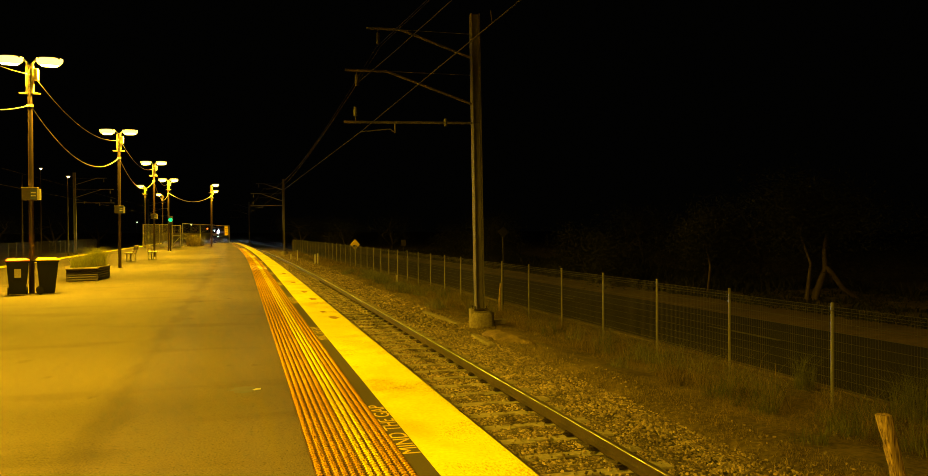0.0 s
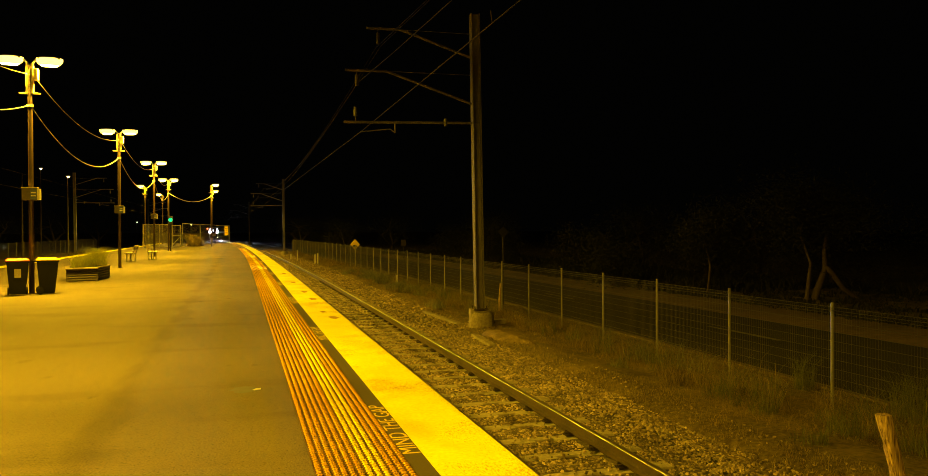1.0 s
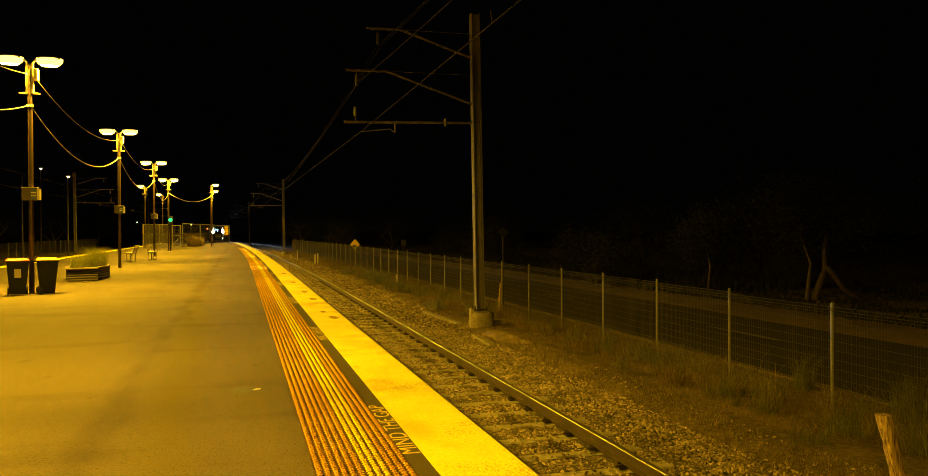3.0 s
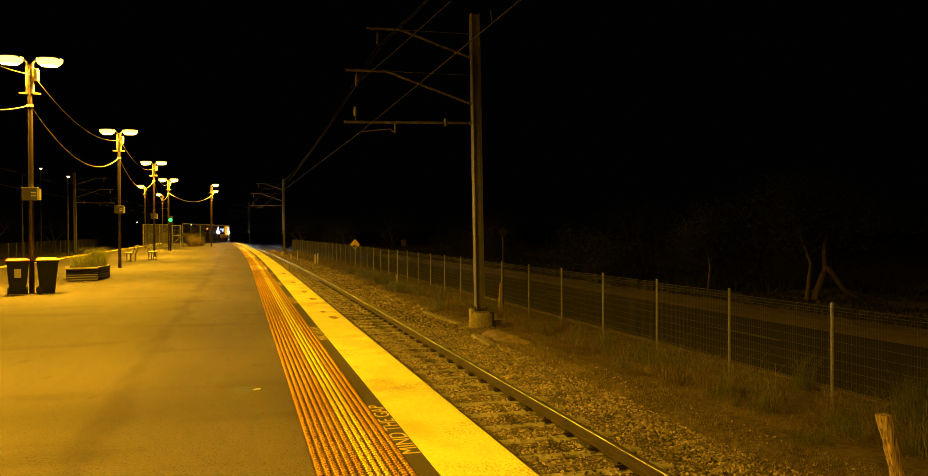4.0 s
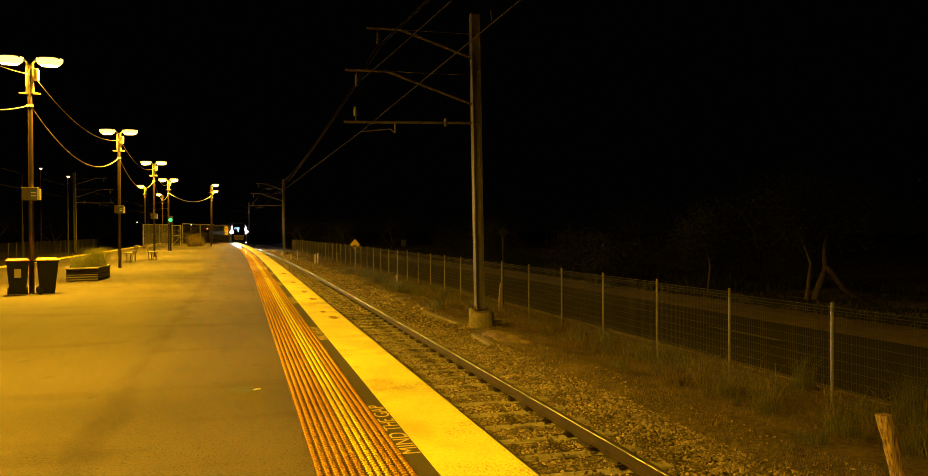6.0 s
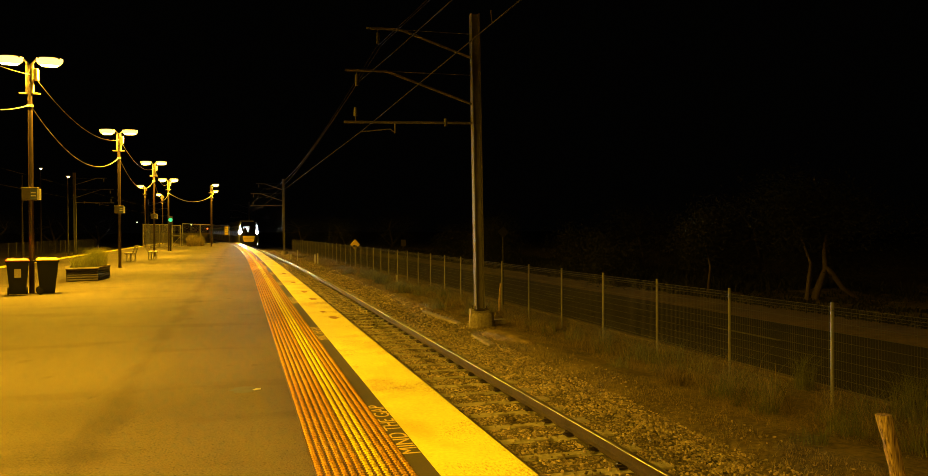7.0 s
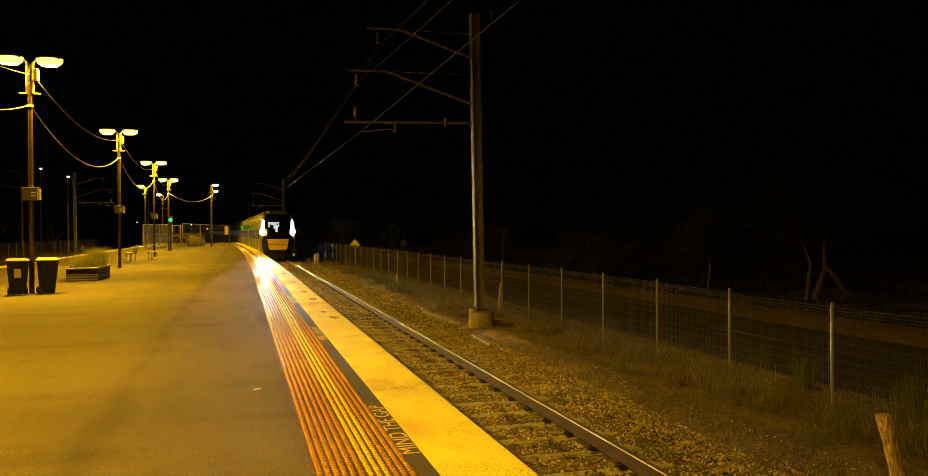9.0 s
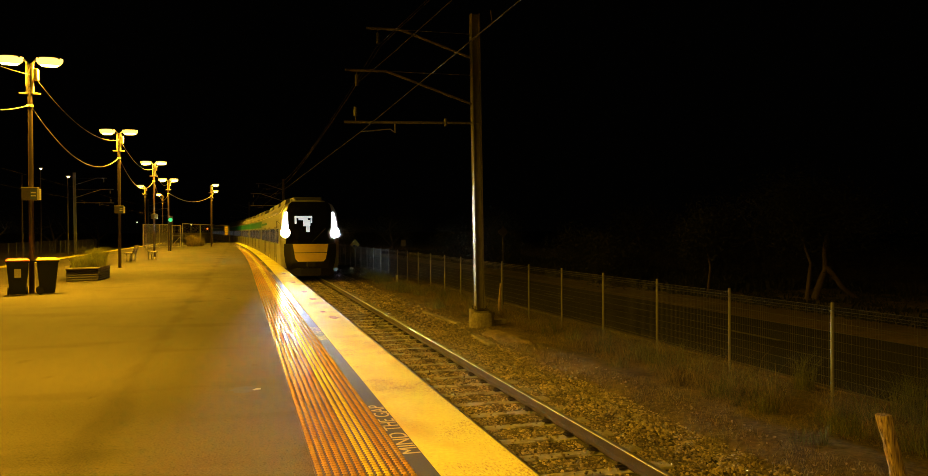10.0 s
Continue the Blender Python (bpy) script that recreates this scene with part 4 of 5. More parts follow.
def build_trees():
    tree(20.76, 25.0, [([(-0.2, 0, -0.2), (-0.16, 0, 0.2), (-0.08, 0, 0.9), (0.0, 0, 1.46), (-0.25, 0.3, 2.6)], 0.1, True), ([(0.12, 0, -0.2), (0.2, 0, 0.2), (0.45, 0, 0.8), (0.66, 0, 1.26), (0.6, 0, 1.9), (1.0, 0.2, 3.0)], 0.16, True), ([(0.64, 0, 1.3), (0.85, -0.1, 1.1), (1.35, -0.1, 0.53), (2.0, -0.1, 0.1), (2.6, -0.1, -0.02), (3.3, 0, 0.3)], 0.12, False)], 5, 1.5, 6000, "dim gum tree with a forked leaning trunk beyond the road", BARK)
    tree(18.9, 29.0, [([(0, 0, -0.1), (0.15, 0, 1.2), (-0.1, 0, 2.2)], 0.06, True)], 6, 1.3, 3500, "dim slender gum tree beyond the road", BARK)
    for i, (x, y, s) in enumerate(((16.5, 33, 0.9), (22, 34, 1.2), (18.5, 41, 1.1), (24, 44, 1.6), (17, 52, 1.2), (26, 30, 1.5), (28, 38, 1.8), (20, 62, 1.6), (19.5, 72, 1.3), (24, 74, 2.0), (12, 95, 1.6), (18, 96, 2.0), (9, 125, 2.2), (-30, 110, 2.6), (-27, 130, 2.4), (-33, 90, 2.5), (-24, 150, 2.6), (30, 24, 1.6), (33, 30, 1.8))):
        tree(x, y, [([(0, 0, -0.1), (0.1 * s, 0, 0.7 * s), (-0.1 * s, 0.1, 1.5 * s)], 0.1 * s, True), ([(0.08, 0, 0.5 * s), (0.7 * s, 0.2, 1.2 * s)], 0.06 * s, True), ([(0.0, 0, 0.5 * s), (-0.6 * s, -0.2, 1.1 * s)], 0.06 * s, True)], 30 + i, 1.2 * s, 2600, "bushy gum tree with the dark of the night put into its colours", UNLIT_BARK, low=-0.3)


def build_verge():
    rng = random.Random(8)

    def tuft(x, y, r, h, n):
        return (x + bend(y), y, verge_z(x, y), r, h, n)

    dry, green, short = [], [], []
    # trampled stubble over the whole strip, thinner on the bare dirt by the track
    for _ in range(7000):
        y = 3.5 + 40 * rng.random() ** 1.4
        x = rng.uniform(5.75, 9.5)
        bare = noise.noise(Vector((x * 0.8, y * 0.4, 7))) + (0.22 if x < 6.6 else 0.0)
        if bare > 0.25:
            continue
        short.append(tuft(x, y, rng.uniform(0.08, 0.22), rng.uniform(0.03, 0.12), 16))
    # upright golden tufts in clusters on both sides of the fence
    for _ in range(520):
        y = 4.5 + 40 * rng.random() ** 1.3
        x = rng.gauss(7.75, 0.5)
        if not 6.7 < x < 9.4 or noise.noise(Vector((x * 0.9, y * 0.55, 3))) < -0.05:
            continue
        (dry if rng.random() < 0.78 else green).append(tuft(x, y, rng.uniform(0.08, 0.22), rng.uniform(0.15, 0.48), rng.randint(40, 90)))
    for x, y, h, c in ((7.75, 11.4, 0.7, 80), (7.5, 10.7, 0.62, 80), (7.9, 12.4, 0.6, 70), (7.35, 9.6, 0.55, 70), (7.8, 14.9, 0.62, 80), (7.5, 14.2, 0.5, 60), (7.65, 10.0, 0.6, 80), (8.15, 8.5, 0.65, 70), (7.7, 8.2, 0.55, 60), (8.2, 9.5, 0.6, 60), (7.95, 16.3, 0.55, 60), (8.05, 18.4, 0.5, 60)):
        dry.append(tuft(x, y, 0.24, h, c))
    blades("verge_stubble", short, GRASS_DRY, "short trampled dry grass over the dirt verge", "grass", 45, lean=1.8, width=0.0022)
    blades("verge_grass", dry, GRASS_DRY, "dry straw-coloured grass tufts along the fence", "grass", 41, lean=1.05, width=0.0022)
    blades("verge_grass", green, GRASS_GREEN, "olive green weeds among dry grass along the fence", "grass", 42, lean=1.2, width=0.0026)
    far = []
    for _ in range(1100):
        y = 24 + 80 * rng.random()
        x = rng.uniform(6.1, 8.6)
        if noise.noise(Vector((x * 0.5, y * 0.16, 9))) > -0.22:
            far.append(tuft(x, y, rng.uniform(0.15, 0.45), rng.uniform(0.1, 0.34), 26))
    blades("verge_grass", far, GRASS_DRY, "rough dry grass and low scrub beside the line", "grass", 43, lean=1.5, width=0.005)
    shrub = []
    for _ in range(34):
        y = rng.uniform(22.5, 50)
        cx = rng.uniform(6.3, 7.9)
        for _ in range(5):
            shrub.append(tuft(cx + rng.gauss(0, 0.16), y + rng.gauss(0, 0.3), rng.uniform(0.1, 0.25), rng.uniform(0.15, 0.5), 60))
    blades("low_scrub", shrub, PALE_SHRUB, "grey-green low scrub beside the fence", "shrub", 44, lean=1.4, width=0.005)
    stalks = [tuft(*a) for a in ((8.3, 11.2, 0.15, 0.85, 6), (8.0, 10.6, 0.3, 0.75, 14), (7.7, 11.6, 0.4, 0.7, 18), (8.1, 9.4, 0.3, 0.7, 12), (8.0, 14.3, 0.4, 0.65, 16), (7.6, 15.2, 0.4, 0.6, 14), (7.9, 16.5, 0.5, 0.55, 16), (8.2, 8.0, 0.3, 0.65, 12), (7.4, 9.7, 0.3, 0.6, 10))]
    blades("dry_stalks", stalks, GRASS_DRY, "tall thin dry seed stalks by the fence", "grass", 47, lean=0.4, width=0.005)
    for n, (x, y, r, h) in enumerate(((7.8, 14.6, 0.28, 0.5), (7.6, 15.6, 0.28, 0.42), (8.0, 13.4, 0.26, 0.5), (7.9, 14.0, 0.22, 0.45), (7.95, 16.4, 0.26, 0.5), (8.1, 12.7, 0.22, 0.45), (7.7, 17.4, 0.24, 0.4), (7.1, 10.6, 0.25, 0.34), (7.5, 10.9, 0.3, 0.5), (7.75, 10.3, 0.28, 0.55), (7.1, 9.5, 0.22, 0.3), (6.9, 13.6, 0.2, 0.22), (6.9, 22.6, 0.3, 0.6), (7.3, 24.5, 0.3, 0.55), (8.2, 8.9, 0.3, 0.5), (7.3, 8.2, 0.25, 0.3), (6.55, 7.9, 0.22, 0.22), (7.6, 7.4, 0.3, 0.45))):
        z = verge_z(x, y)
        blades("weed_clump", [(x + bend(y), y, z, r, h, 110), (x + bend(y) + 0.1, y, z, r * 0.6, h * 1.35, 45)], PALE_SHRUB if y > 12 else GRASS_GREEN, "grey-green weed clump growing by the fence", "shrub", 60 + n, kind="", lean=1.05, width=0.003)
    for n, (x, y, r, h) in enumerate(((9.2, 11.25, 0.16, 0.7), (9.1, 8.75, 0.3, 0.85), (9.25, 9.15, 0.25, 0.7))):
        blades("roadside_shrub", [(x, y, verge_z(x, y), r, h, 330)], GRASS_GREEN, "thin grey-green shrub between the fence and the road", "shrub", 90 + n, kind="", lean=0.6, width=0.0025)


def build_undergrowth():
    """Low scrub in near-black leaves, added to darken the ground under the far trees."""
    rng = random.Random(52)
    spots = []
    for _ in range(1500):
        y = rng.uniform(8, 95)
        x = 17.7 + 9 * rng.random() ** 1.5
        low = 0.3 if x < 24.5 and 13 < y < 29 else 1.0
        spots.append((x + bend(y), y, -1.08, rng.uniform(0.3, 0.8), low * rng.uniform(0.25, 0.8), 26))
    blades("undergrowth", spots, UNLIT_LEAF, "near-black low scrub added to darken the ground beyond the road", "scrub", 53, lean=1.1, width=0.03)


def build_lineside():
    # leaning timber post close to the camera
    t = thing("timber_post", "weathered timber post leaning beside the track", "post", at=(6.14, 6.05, -1.2))
    g = Geo()
    rng = random.Random(4)
    rings = []
    for i in range(9):
        z = 1.03 * i / 8
        rings.append([Vector((-0.24 * z + 0.07 * (1 + rng.uniform(-0.12, 0.12)) * math.cos(k * math.tau / 10), 0.05 * z + 0.07 * (1 + rng.uniform(-0.12, 0.12)) * math.sin(k * math.tau / 10), z)) for k in range(10)])
    g.loft(rings)
    part("shaft", g, POST_WOOD, t)
    # slabs, markers and signs
    rng2 = random.Random(15)
    rim = [(1 + rng2.uniform(-0.2, 0.2)) for _ in range(22)]
    ring2 = [(math.cos(k * math.tau / 22) * r, math.sin(k * math.tau / 22) * r) for k, r in enumerate(rim)]
    for x, y, a, b in ((6.2, 17.9, 0.42, 1.5),):
        rings = [[Vector((x + u * a * k, y + v * b * k, verge_z(x + u * a * k, y + v * b * k) + h)) for u, v in ring2] for k, h in ((1.0, -0.04), (0.85, 0.012), (0.5, 0.025), (0.1, 0.03))]
        tagged(part("sand_patch", Geo().loft(rings), SAND, smooth=True), "pale bare patch of washed-out sand beside the track", "sand", "bare sand patches")
    for x, y, L, a in ((5.78, 22.9, 3.6, 2.5), (5.62, 18.1, 1.8, -3)):
        s = part("concrete_slab", Geo().box(-0.07, 0.07, -L / 2, L / 2, -0.05, 0.035), CONCRETE, bevel=0.012)
        s.matrix_basis = pose(x, y, verge_z(x, y) + 0.02, 0, 0, a)
        tagged(s, "long concrete trough lid lying on the ballast shoulder", "concrete slab", "slabs beside the track")
    s = part("concrete_block", Geo().box(-0.2, 0.2, -0.1, 0.1, 0, 0.15), CONCRETE, bevel=0.015)
    s.matrix_basis = pose(6.85, 20.6, verge_z(6.85, 20.6) - 0.02, 0, 0, 20)
    tagged(s, "small broken concrete block lying by the mast", "concrete block")
    for x, y, h in ((5.75, 63.5, 0.8), (5.95, 63.4, 0.85), (4.42, 72.5, 0.75), (5.0, 72.5, 1.05), (7.4, 38.0, 0.5)):
        s = part("marker_post", Geo().box(-0.05, 0.05, -0.03, 0.03, 0, h), SIGN_WHITE, bevel=0.008)
        s.matrix_basis = pose(x, y, verge_z(x - bend(y), y) - 0.04)
        tagged(s, "short white painted lineside marker post", "marker post", "lineside markers")
    w = thing("timber_stake", "thin brown timber stake leaning beside the fence", "stake", at=(8.2, 24.6, GROUND_Z))
    part("shaft", Geo().tube([(0, 0, -0.1), (0.03, 0, 0.5), (0.07, 0.02, 0.98)], [0.045, 0.042, 0.036], 6), POST_WOOD, w)
    d = thing("diamond_sign", "yellow diamond warning sign on a post beyond the fence", "road sign", at=(9.0, 63.9, 0), turn=-35)
    part("post", Geo().tube([(0, 0.04, -1.2), (0, 0.04, 0.6)], 0.035, 8), GALV, d)
    m = Matrix.Translation((0, 0, 0.52)) @ Matrix.Rotation(radians(45), 4, "Y")
    part("plate", Geo().box(-0.31, 0.31, -0.01, 0.01, -0.31, 0.31, m), SIGN_YELLOW, d)
    # shade over the sign's lower half, put in as a black patch
    part("lower_shade", Geo().loft([[Vector(p) for p in ((x0, y, z0), (x1, y, z0), (x1 * 0.6, y, z1), (x0, y, z1))] for y in (-0.017, -0.011) for x0, x1, z0, z1 in ((-0.16, 0.2, 0.3, 0.48),)]), TRAIN_BLACK, d, "black patch for the shaded lower half")
    q = thing("square_sign", "square road sign beyond the fence, its dimness painted into the plate", "road sign", at=(15.2, 74.6, 0))
    part("post", Geo().tube([(0, 0.04, -1.2), (0, 0.04, 0.7)], 0.03, 8), DARK_METAL, q)
    # plate and word bars in dark paint: the sign's dimness is in the colour
    part("plate", Geo().box(-0.24, 0.24, -0.01, 0.01, 0.14, 0.77), SIGN_DARK, q)
    for z in (0.26, 0.42, 0.58):
        part("word_bar", Geo().box(-0.15, 0.15, -0.016, -0.011, z, z + 0.06), SIGN_DARK, q)
    k = thing("diamond_sign", "back of a dark diamond road sign across the road", "road sign", at=(9.25, 27.2, 0))
    part("post", Geo().tube([(0, 0.04, -1.2), (0, 0.04, 1.4)], 0.025, 8), DARK_METAL, k)
    m = Matrix.Translation((0, 0, 1.55)) @ Matrix.Rotation(radians(45), 4, "Y")
    part("plate", Geo().box(-0.145, 0.145, -0.01, 0.01, -0.145, 0.145, m), DARK_METAL, k)
    # rust marks on the painted edge
    rng3 = random.Random(77)
    for x, y, a, b in ((1.64, 18.8, 0.1, 0.32), (1.66, 14.6, 0.11, 0.24), (1.62, 21.1, 0.08, 0.3), (1.6, 25.1, 0.09, 0.4), (1.58, 15.7, 0.07, 0.2), (1.6, 30.6, 0.08, 0.5)):
        pts = [(a * math.cos(k * math.tau / 12) * rng3.uniform(0.6, 1.2), b * math.sin(k * math.tau / 12) * rng3.uniform(0.6, 1.2), 0) for k in range(12)]
        m = part("rust_stain", Geo().add(pts, [tuple(range(12))]), RUST_STAIN)
        m.matrix_basis = pose(x + bend(y), y, 0.0085)
        tagged(m, "brown rust stain on the yellow painted edge", "stain", "rust marks on the edge")
    # litter on the platform
    l = part("litter_scrap", Geo().add([(0, 0, 0.004), (0.11, 0.02, 0.004), (0.13, 0.06, 0.02), (0.05, 0.05, 0.03), (-0.02, 0.05, 0.006)], [(0, 1, 3), (1, 2, 3), (0, 3, 4)]), SIGN_WHITE)
    l.matrix_basis = pose(0.13, 8.18, 0, 0, 0, 15) @ Matrix.Scale(0.6, 4)
    spot = [(0.13 * math.cos(k * math.tau / 14) * (1 + 0.25 * math.sin(3 * k)), 0.17 * math.sin(k * math.tau / 14), 0.0) for k in range(14)]
    st = part("dried_spill", Geo().add([(x, y, 0.003) for x, y, _ in spot], [tuple(range(14))]), SPILL)
    st.matrix_basis = pose(0.03, 8.25, 0)
    tagged(st, "dull grey dried spill on the asphalt", "stain")
    tagged(l, "scrap of pale crumpled paper on the asphalt", "litter")


build_fence()
build_masts()
build_poles()
wheelie_bin(-5.47, 22.45, 14, LID_RED, "dark green wheelie bin with a red lid")
wheelie_bin(-4.85, 22.75, 104, LID_YELLOW, "dark green wheelie bin with a yellow lid")
build_planter()
bench(-5.55, 46.9, -1)
bench(-5.2, 49.5, 1)
build_end()
for lamp in ((-26.3, 120, 10.35, LAMP_FAR_LIT, 0.14), (-19.1, 100, 8.0, LAMP_FAR_LIT, 0.14), (-24, 205, 4.0, WHITE_FAR_LIT), (-13, 230, 3.5, WHITE_FAR_LIT)):
    far_lamp(*lamp)
tagged(part("plain_pole", Geo().tube([(-20.5, 86, -1.2), (-20.5, 86, 7.2)], [0.09, 0.06], 8), SIGN_DARK), "plain thin grey pole beside the second track", "pole")
build_trees()
build_verge()
build_undergrowth()
build_lineside()


# ---- the train ----
HALF, ROOF, CAR = 1.43, 3.92, 24.0
OUTLINE = [(-1.2, 0.3), (-1.4, 0.5), (-HALF, 1.2), (-HALF, 2.6), (-1.38, 3.25), (-1.15, 3.68), (-0.7, ROOF - 0.04), (0, ROOF), (0.7, ROOF - 0.04), (1.15, 3.68), (1.38, 3.25), (HALF, 2.6), (HALF, 1.2), (1.4, 0.5), (1.2, 0.3), (0, 0.3)]


def face(x, z):
    """Depth of the raked and rounded cab front at (x, z)."""
    y = 0.16 * (x / 1.4) ** 2 + 0.22 * abs(x / 1.4) ** 6
    if z > 1.7:
        y += 0.3 * ((z - 1.7) / 2) + 0.22 * ((z - 1.7) / 2) ** 3
    if z < 0.9:
        y += 0.15 * ((0.9 - z) / 0.6) ** 2
    return y


def front_patch(outline, lift, levels=6):
    """A plate that lies on the cab front, lift in front of it: outline gives (z, left x, right x)."""
    g, cols = Geo(), 9
    rows = []
    for (z0, l0, r0), (z1, l1, r1) in zip(outline[:-1], outline[1:]):
        for i in range(levels):
            u = i / levels
            rows.append((z0 + (z1 - z0) * u, l0 + (l1 - l0) * u, r0 + (r1 - r0) * u))
    rows.append(outline[-1])
    for back in (0, 0.012):
        for z, l, r in rows:
            g.v += [(l + (r - l) * k / (cols - 1), face(l + (r - l) * k / (cols - 1), z) - lift + back, z) for k in range(cols)]
    n = len(rows)
    for j in range(n - 1):
        for k in range(cols - 1):
            a = j * cols + k
            g.f += [(a, a + 1, a + cols + 1, a + cols), (n * cols + a, n * cols + a + cols, n * cols + a + cols + 1, n * cols + a + 1)]
    for j in range(n - 1):
        for k in (0, cols - 1):
            a = j * cols + k
            g.f.append((a, a + cols, n * cols + a + cols, n * cols + a))
    for j in (0, n - 1):
        for k in range(cols - 1):
            a = j * cols + k
            g.f.append((a, a + 1, n * cols + a + 1, n * cols + a))
    return g


def shared(name, me, parent, m=None, label=""):
    ob = new(name, me)
    ob.parent = parent
    if m is not None:
        ob.matrix_basis = m
    return tagged(ob, label) if label else ob


def car_common(t, start, low=2.62, high=3.1, stripe=None):
    """Sides, roof, doors, windows and running gear of a car whose straight part begins at start."""
    for s in (-1, 1):
        ya = start if stripe is None else stripe
        xl, xh = s * (1.437 - 0.075 * (low - 2.62)), s * (1.437 - 0.075 * (high - 2.62))
        part("green_stripe", Geo().add([(xl, ya, low), (xl, CAR - 0.2, low), (xh, CAR - 0.2, high), (xh, ya, high), (s * 1.42, ya, low), (s * 1.42, CAR - 0.2, low)], [(0, 1, 2, 3), (0, 1, 5, 4)]), TRAIN_GREEN, t, "green livery stripe under the roof")
        # polished tube added to give the bright highlight along the roof edge
        part("roof_edge_highlight", Geo().tube([(s * 1.385, start, 3.27), (s * 1.385, CAR - 0.2, 3.27)], 0.03, 8), ROOF_EDGE_METAL, t, "polished tube added for the highlight along the roof edge", smooth=True)
        for y in (4.2, 10.8, 17.4):
            d = part("door", Geo().box(s * 1.434 - 0.012, s * 1.434 + 0.012, y, y + 1.5, 0.95, 2.6), DOOR_SKIN, t, "pale sliding passenger door")
            part("door_window", Geo().box(s * 1.448 - 0.006, s * 1.448 + 0.006, y + 0.2, y + 0.65, 1.75, 2.45), DOOR_LIT, d)
            part("door_window", Geo().box(s * 1.448 - 0.006, s * 1.448 + 0.006, y + 0.85, y + 1.3, 1.75, 2.45), DOOR_LIT, d)
        for y in (1.9, 6.3, 8.4, 12.9, 15.0, 19.5, 21.6):
            if y < start:
                continue
            part("side_window", Geo().box(s * 1.436 - 0.008, s * 1.436 + 0.008, y, y + 1.6, 1.72, 2.48), WINDOW_LIT, t, "dimly lit saloon window")
        part("skirt", Geo().box(s * 1.3 - 0.03, s * 1.3 + 0.03, 1.8, CAR - 0.4, 0.22, 0.6), TRAIN_BLACK, t)
    rim = [(x * 1.006, z + 0.008) for x, z in OUTLINE[4:11]]
    part("roof", Geo().loft([[Vector((x, y, z)) for x, z in rim + [(0.6, 3.5), (-0.6, 3.5)]] for y in (start - 0.1, CAR - 0.2)]), TRAIN_GREY, t, "dark grey roof skin")
    for s in (-1, 1):
        for y in (3.9, 6.0, 10.5, 12.6, 17.1, 19.2):
            part("panel_gap", Geo().box(s * 1.432 - 0.006, s * 1.432 + 0.006, y - 0.02, y + 0.02, 0.55, 2.6), TRAIN_BLACK, t)
    for y0, y1 in ((3.5, 7.5), (9.5, 14.5), (16.5, 20.5)):
        part("roof_unit", Geo().loft([[Vector((x, y, z)) for x, y in ((-w, y0 + i), (w, y0 + i), (w, y1 - i), (-w, y1 - i))] for w, z, i in ((1.0, 3.75, 0), (0.95, 4.02, 0.05), (0.8, 4.1, 0.2))]), TRAIN_GREY, t, "grey roof equipment housing", 0.02)
    for y in (3.6, 20.2):
        b = part("bogie", Geo().box(-1.0, 1.0, y - 1.5, y + 1.5, 0.32, 0.62), TRAIN_BLACK, t, bevel=0.03)
        for yy in (y - 1.05, y + 1.05):
            for s in (-0.57, 0.57):
                part("wheel", Geo().tube([(s - 0.06, yy, 0.43), (s + 0.06, yy, 0.43)], 0.43, 18), RUST, b)


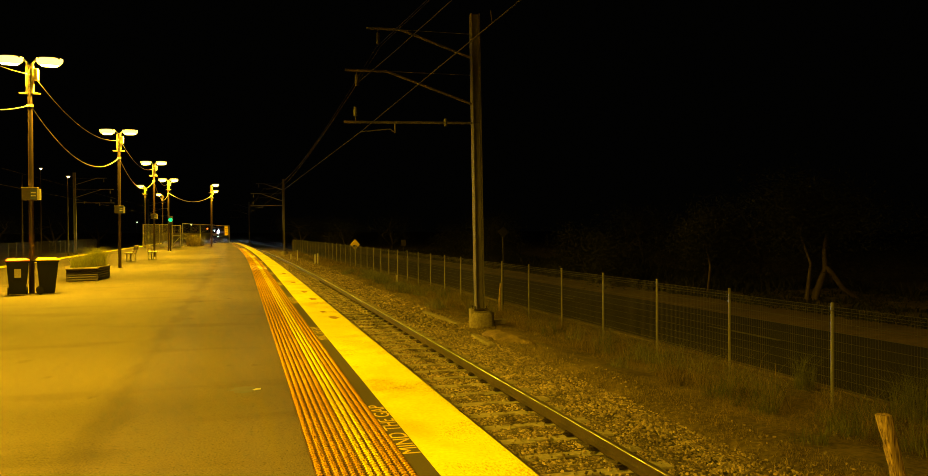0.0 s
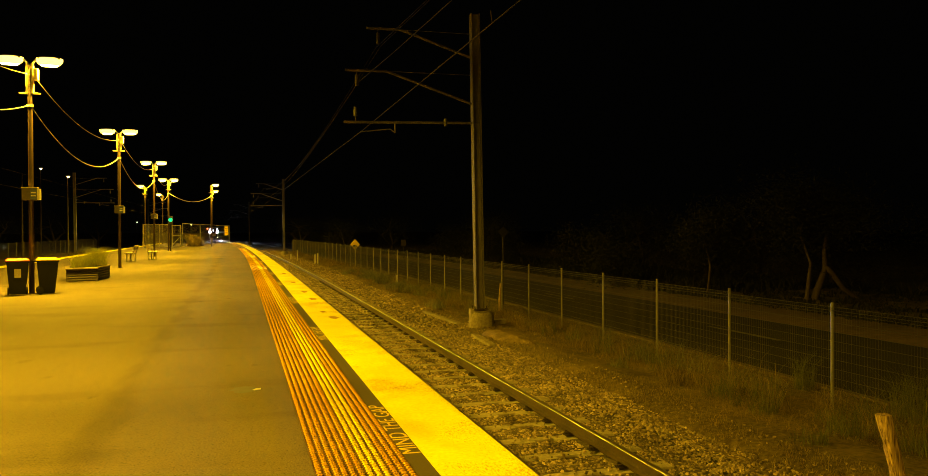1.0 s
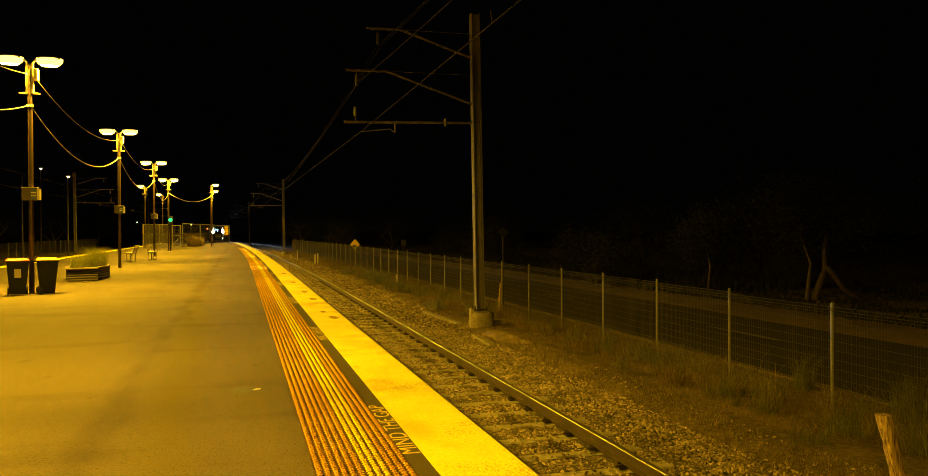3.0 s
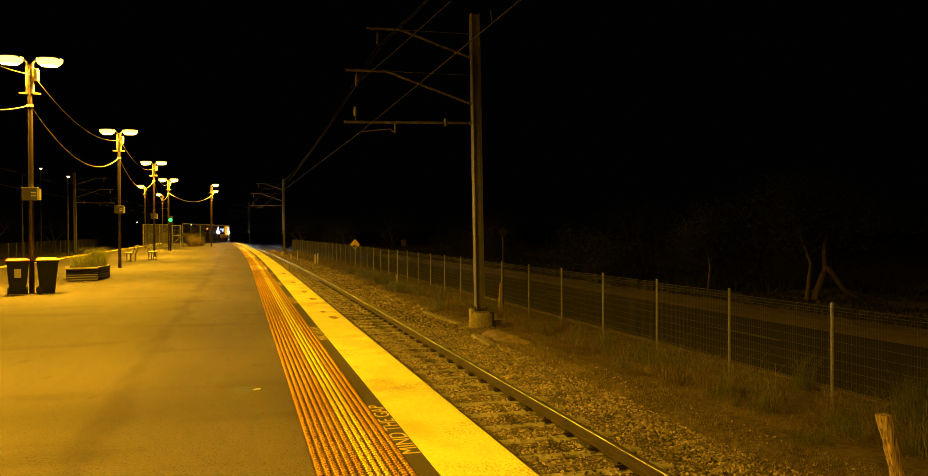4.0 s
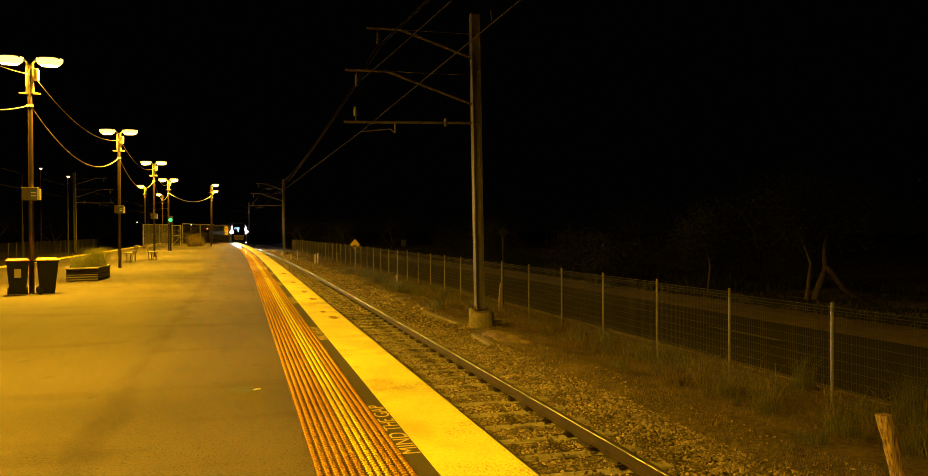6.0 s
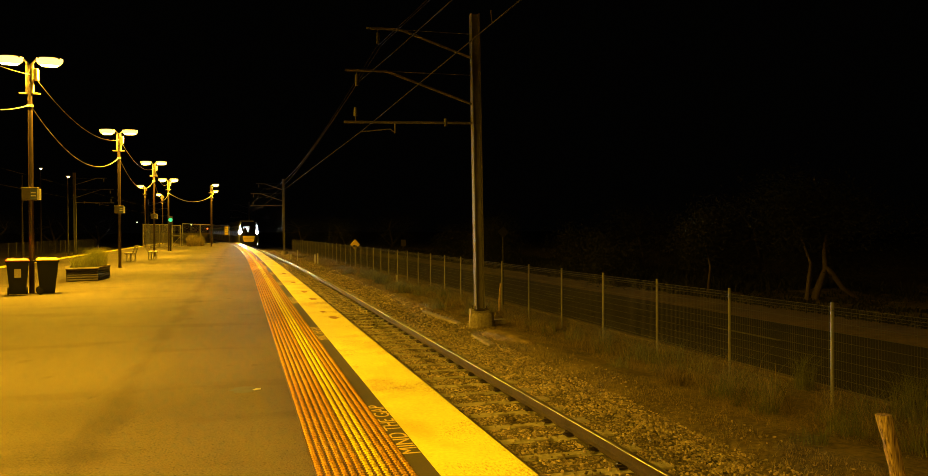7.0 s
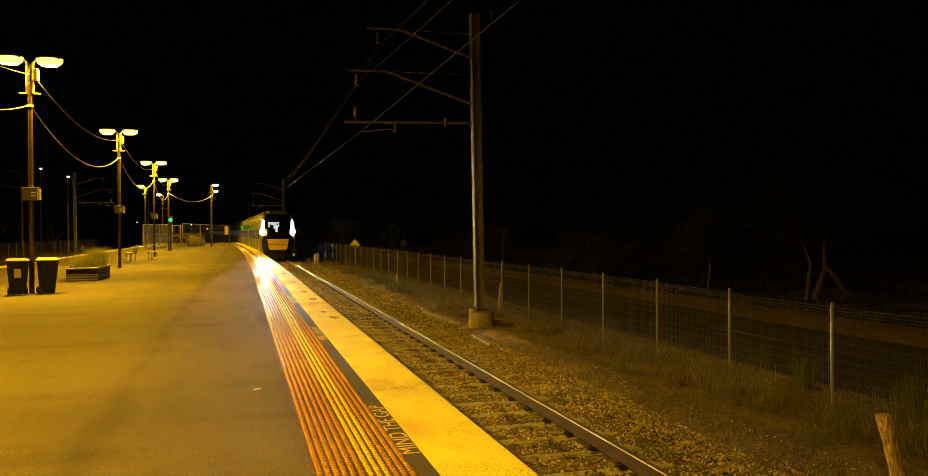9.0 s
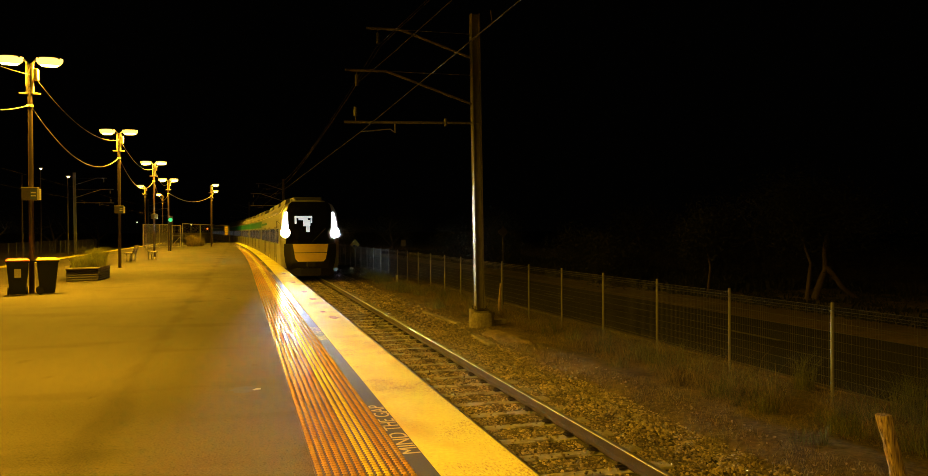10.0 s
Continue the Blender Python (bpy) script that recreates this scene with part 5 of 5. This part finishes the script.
def lead_car():
    t = thing("train_lead_car", "silver electric train car with yellow nose, green stripe and lit headlamps", "train", "cars of the train")
    rings = []
    for k in (0.02, 0.35, 0.7, 0.9, 0.97):
        rings.append([Vector((x * k, face(x * k, 1.9 + (z - 1.9) * k), 1.9 + (z - 1.9) * k)) for x, z in OUTLINE])
    rings.append([Vector((x, face(x * 0.97, z) + 0.12, z)) for x, z in OUTLINE])
    for y in (1.7, 8, 16, CAR - 0.2):
        rings.append([Vector((x, y, z)) for x, z in OUTLINE])
    part("body", Geo().loft(rings), TRAIN_SILVER, t, "silver bodyshell", smooth=False)
    ws = part("windscreen", front_patch([(1.74, -1.2, 1.2), (2.1, -1.14, 1.14), (2.4, -1.1, 1.1), (3.35, -1.1, 1.1), (3.7, -1.0, 1.0), (3.82, -0.85, 0.85)], 0.03), TRAIN_GLASS, t, "large dark raked windscreen")
    # glowing plates on the glass stand in for the lit doorway inside the cab
    for l, r, z0, z1 in ((-0.75, 0.1, 3.0, 3.1), (-0.75, -0.66, 2.72, 2.99), (-0.56, -0.12, 2.9, 2.99), (-0.34, 0.0, 2.6, 2.89), (-0.2, -0.04, 2.32, 2.59), (0.02, 0.09, 2.76, 2.98)):
        part("lit_doorway", front_patch([(z0, l, r), (z1, l, r)], 0.05, 1), CAB_LIT, ws, "glowing plate on the windscreen for the lit cab doorway")
    part("wiper", Geo().tube([(0.05, face(0, 1.8) - 0.07, 1.8), (0.75, face(0.75, 2.5) - 0.07, 2.5)], 0.012, 5), TRAIN_BLACK, ws)
    nose = part("nose_panel", front_patch([(0.86, -0.62, 0.62), (1.0, -0.74, 0.74), (1.72, -0.86, 0.86)], 0.03), TRAIN_YELLOW, t, "yellow nose panel")
    part("seam", front_patch([(1.28, -0.8, 0.8), (1.31, -0.8, 0.8)], 0.046, 1), TRAIN_BLACK, nose)
    part("mask", front_patch([(0.42, -1.1, 1.1), (0.85, -1.22, 1.22), (1.35, -1.28, 1.28), (1.745, -1.26, 1.26)], 0.012), TRAIN_BLACK, t, "black lower front")
    part("obstacle_deflector", Geo().loft([[Vector(p) for p in ((-1.15, 0.25, z), (-0.5, 0.0, z), (0.5, 0.0, z), (1.15, 0.25, z), (1.15, 0.4, z), (-1.15, 0.4, z))] for z in (0.15, 0.55)]), TRAIN_BLACK, t, bevel=0.02)
    part("coupler", Geo().box(-0.2, 0.2, -0.35, 0.3, 0.6, 0.85), DARK_METAL, t, bevel=0.04)
    for s in (-1, 1):
        # each headlamp: a dark deep housing with the bright lens at its back, and a slim light strip above
        x, z = s * 1.2, 2.26
        y0 = face(x, z)
        ring = [(math.cos(k * math.tau / 16), math.sin(k * math.tau / 16)) for k in range(16)]
        h = Geo()
        o = [[Vector((x + r * a, y, z + 0.02 + 1.15 * r * b)) for a, b in ring] for r, y in ((0.23, y0 + 0.2), (0.23, y0 - 0.33), (0.2, y0 - 0.33), (0.2, y0 - 0.05))]
        h.loft(o, caps=False)
        hh = part("headlamp", h, TRAIN_BLACK, t, "round headlamp in a dark housing")
        # fin grid added before the lens, only to narrow and aim its beam
        fins = Geo()
        ya, yb, toe, zc = y0 - 0.33, y0 - 0.135, 0.011 if s > 0 else 0.001, z + 0.02
        for k in range(-8, 9):
            c = k * 0.023
            w = math.sqrt(max(0.2 ** 2 - c ** 2, 0)) - 0.004
            fins.loft([[Vector((x + c + e + d, yy, zc + v)) for e, v in ((-0.0006, -w), (0.0006, -w), (0.0006, w), (-0.0006, w))] for yy, d in ((ya, toe), (yb, 0))])
        for k in range(-8, 9):
            c = k * 0.024
            w = math.sqrt(max(0.2 ** 2 - c ** 2, 0)) - 0.004
            fins.box(x - w, x + w, ya, yb, zc + c - 0.0006, zc + c + 0.0006)
        part("added_baffle", fins, MATT_BLACK, hh)
        part("lens", Geo().tube([(x, y0 - 0.13, z + 0.02), (x, y0 - 0.11, z + 0.02)], 0.195, 16), HEAD_LIT, hh, "bright white lens")
        part("light_strip", front_patch([(2.5, x - 0.15, x + 0.15), (3.0, x - 0.1 - 0.02 * s, x + 0.1 - 0.02 * s), (3.3, x - 0.06 - 0.06 * s, x + 0.06 - 0.06 * s)], 0.03, 3), STRIP_LIT, t, "white light strip")
        # ditch lamps: upright slats, added to cut the beam off a few degrees to the side, and the pair crosses
        dx, dz = s * 1.22, 0.46
        shell = Geo().loft([[Vector((dx + r * a, y, dz + r * b)) for a, b in ring] for r, y in ((0.1, 0.3), (0.1, -0.11), (0.085, -0.11), (0.085, 0.1))], caps=False)
        d = part("ditch_lamp", shell, TRAIN_BLACK, t, "small round lower lamp in a dark housing")
        slats = Geo()
        for k in range(-4, 5):
            c = k * 0.018
            w = math.sqrt(max(0.084 ** 2 - c ** 2, 0)) - 0.002
            slats.loft([[Vector((dx + c + e + sh, yy, dz + v)) for e, v in ((-0.0006, -w), (0.0006, -w), (0.0006, w), (-0.0006, w))] for yy, sh in ((-0.108, 0.0 if s > 0 else 0.014), (0.085, 0))])
        part("added_louvre", slats, MATT_BLACK, d)
        part("ditch_lens", Geo().tube([(dx, 0.09, dz), (dx, 0.1, dz)], 0.083, 16), DITCH_LIT, d)
        part("mirror_arm", Geo().tube([(s * 1.4, 1.1, 2.75), (s * 1.56, 0.95, 2.85), (s * 1.56, 0.95, 2.5)], 0.025, 6), TRAIN_BLACK, t)
    part("roof_fairing", Geo().loft([[Vector((x, y, z)) for x, z in ((-w, 3.7), (w, 3.7), (w * 0.9, zt), (-w * 0.9, zt))] for w, y, zt in ((0.7, 1.0, 3.93), (0.78, 1.4, 4.08), (0.8, 3.4, 4.1))]), TRAIN_GREY, t, bevel=0.03)
    car_common(t, 1.9, 2.78, 2.92, 15.0)
    return t


def trail_car():
    t = thing("train_car", "silver passenger train car with green stripe and lit windows", "train", "cars of the train")
    part("body", Geo().loft([[Vector((x, y, z)) for x, z in OUTLINE] for y in (0.2, 8, 16, CAR - 0.2)]), TRAIN_SILVER, t, "silver bodyshell")
    part("gangway", Geo().box(-0.7, 0.7, -0.22, 0.2, 0.6, 3.2), RUBBER, t)
    car_common(t, 0.3)
    return t


LEAD = lead_car()
CARS = [trail_car()]
while len(CARS) < 7:
    CARS.append(copy_thing(CARS[0], Matrix.Identity(4)))

# distance along the line, for every metre of y
ALONG = [0.0]
for metre in range(0, 700):
    ALONG.append(ALONG[-1] + math.hypot(1.0, bend(metre + 1) - bend(metre)))


def on_line(s):
    """The place on the track's centre line at a distance s along it."""
    y = float(np.interp(s, ALONG, list(range(len(ALONG)))))
    return TRACK_X + bend(y), y


def train_rows(offset):
    rows = []
    for i in range(21):
        t = i * 0.5
        s = 39.2 + 26.9 * (10 - t) + offset
        (xa, ya), (xb, yb) = on_line(s), on_line(s + CAR)
        rows.append((t, pose(xa, ya, RAIL_Z, 0, 0, math.degrees(math.atan2(xa - xb, yb - ya)))))
    return rows


def motions():
    walk(LEAD, train_rows(0.0))
    for k, car in enumerate(CARS):
        walk(car, train_rows(CAR * (k + 1)))


motions()
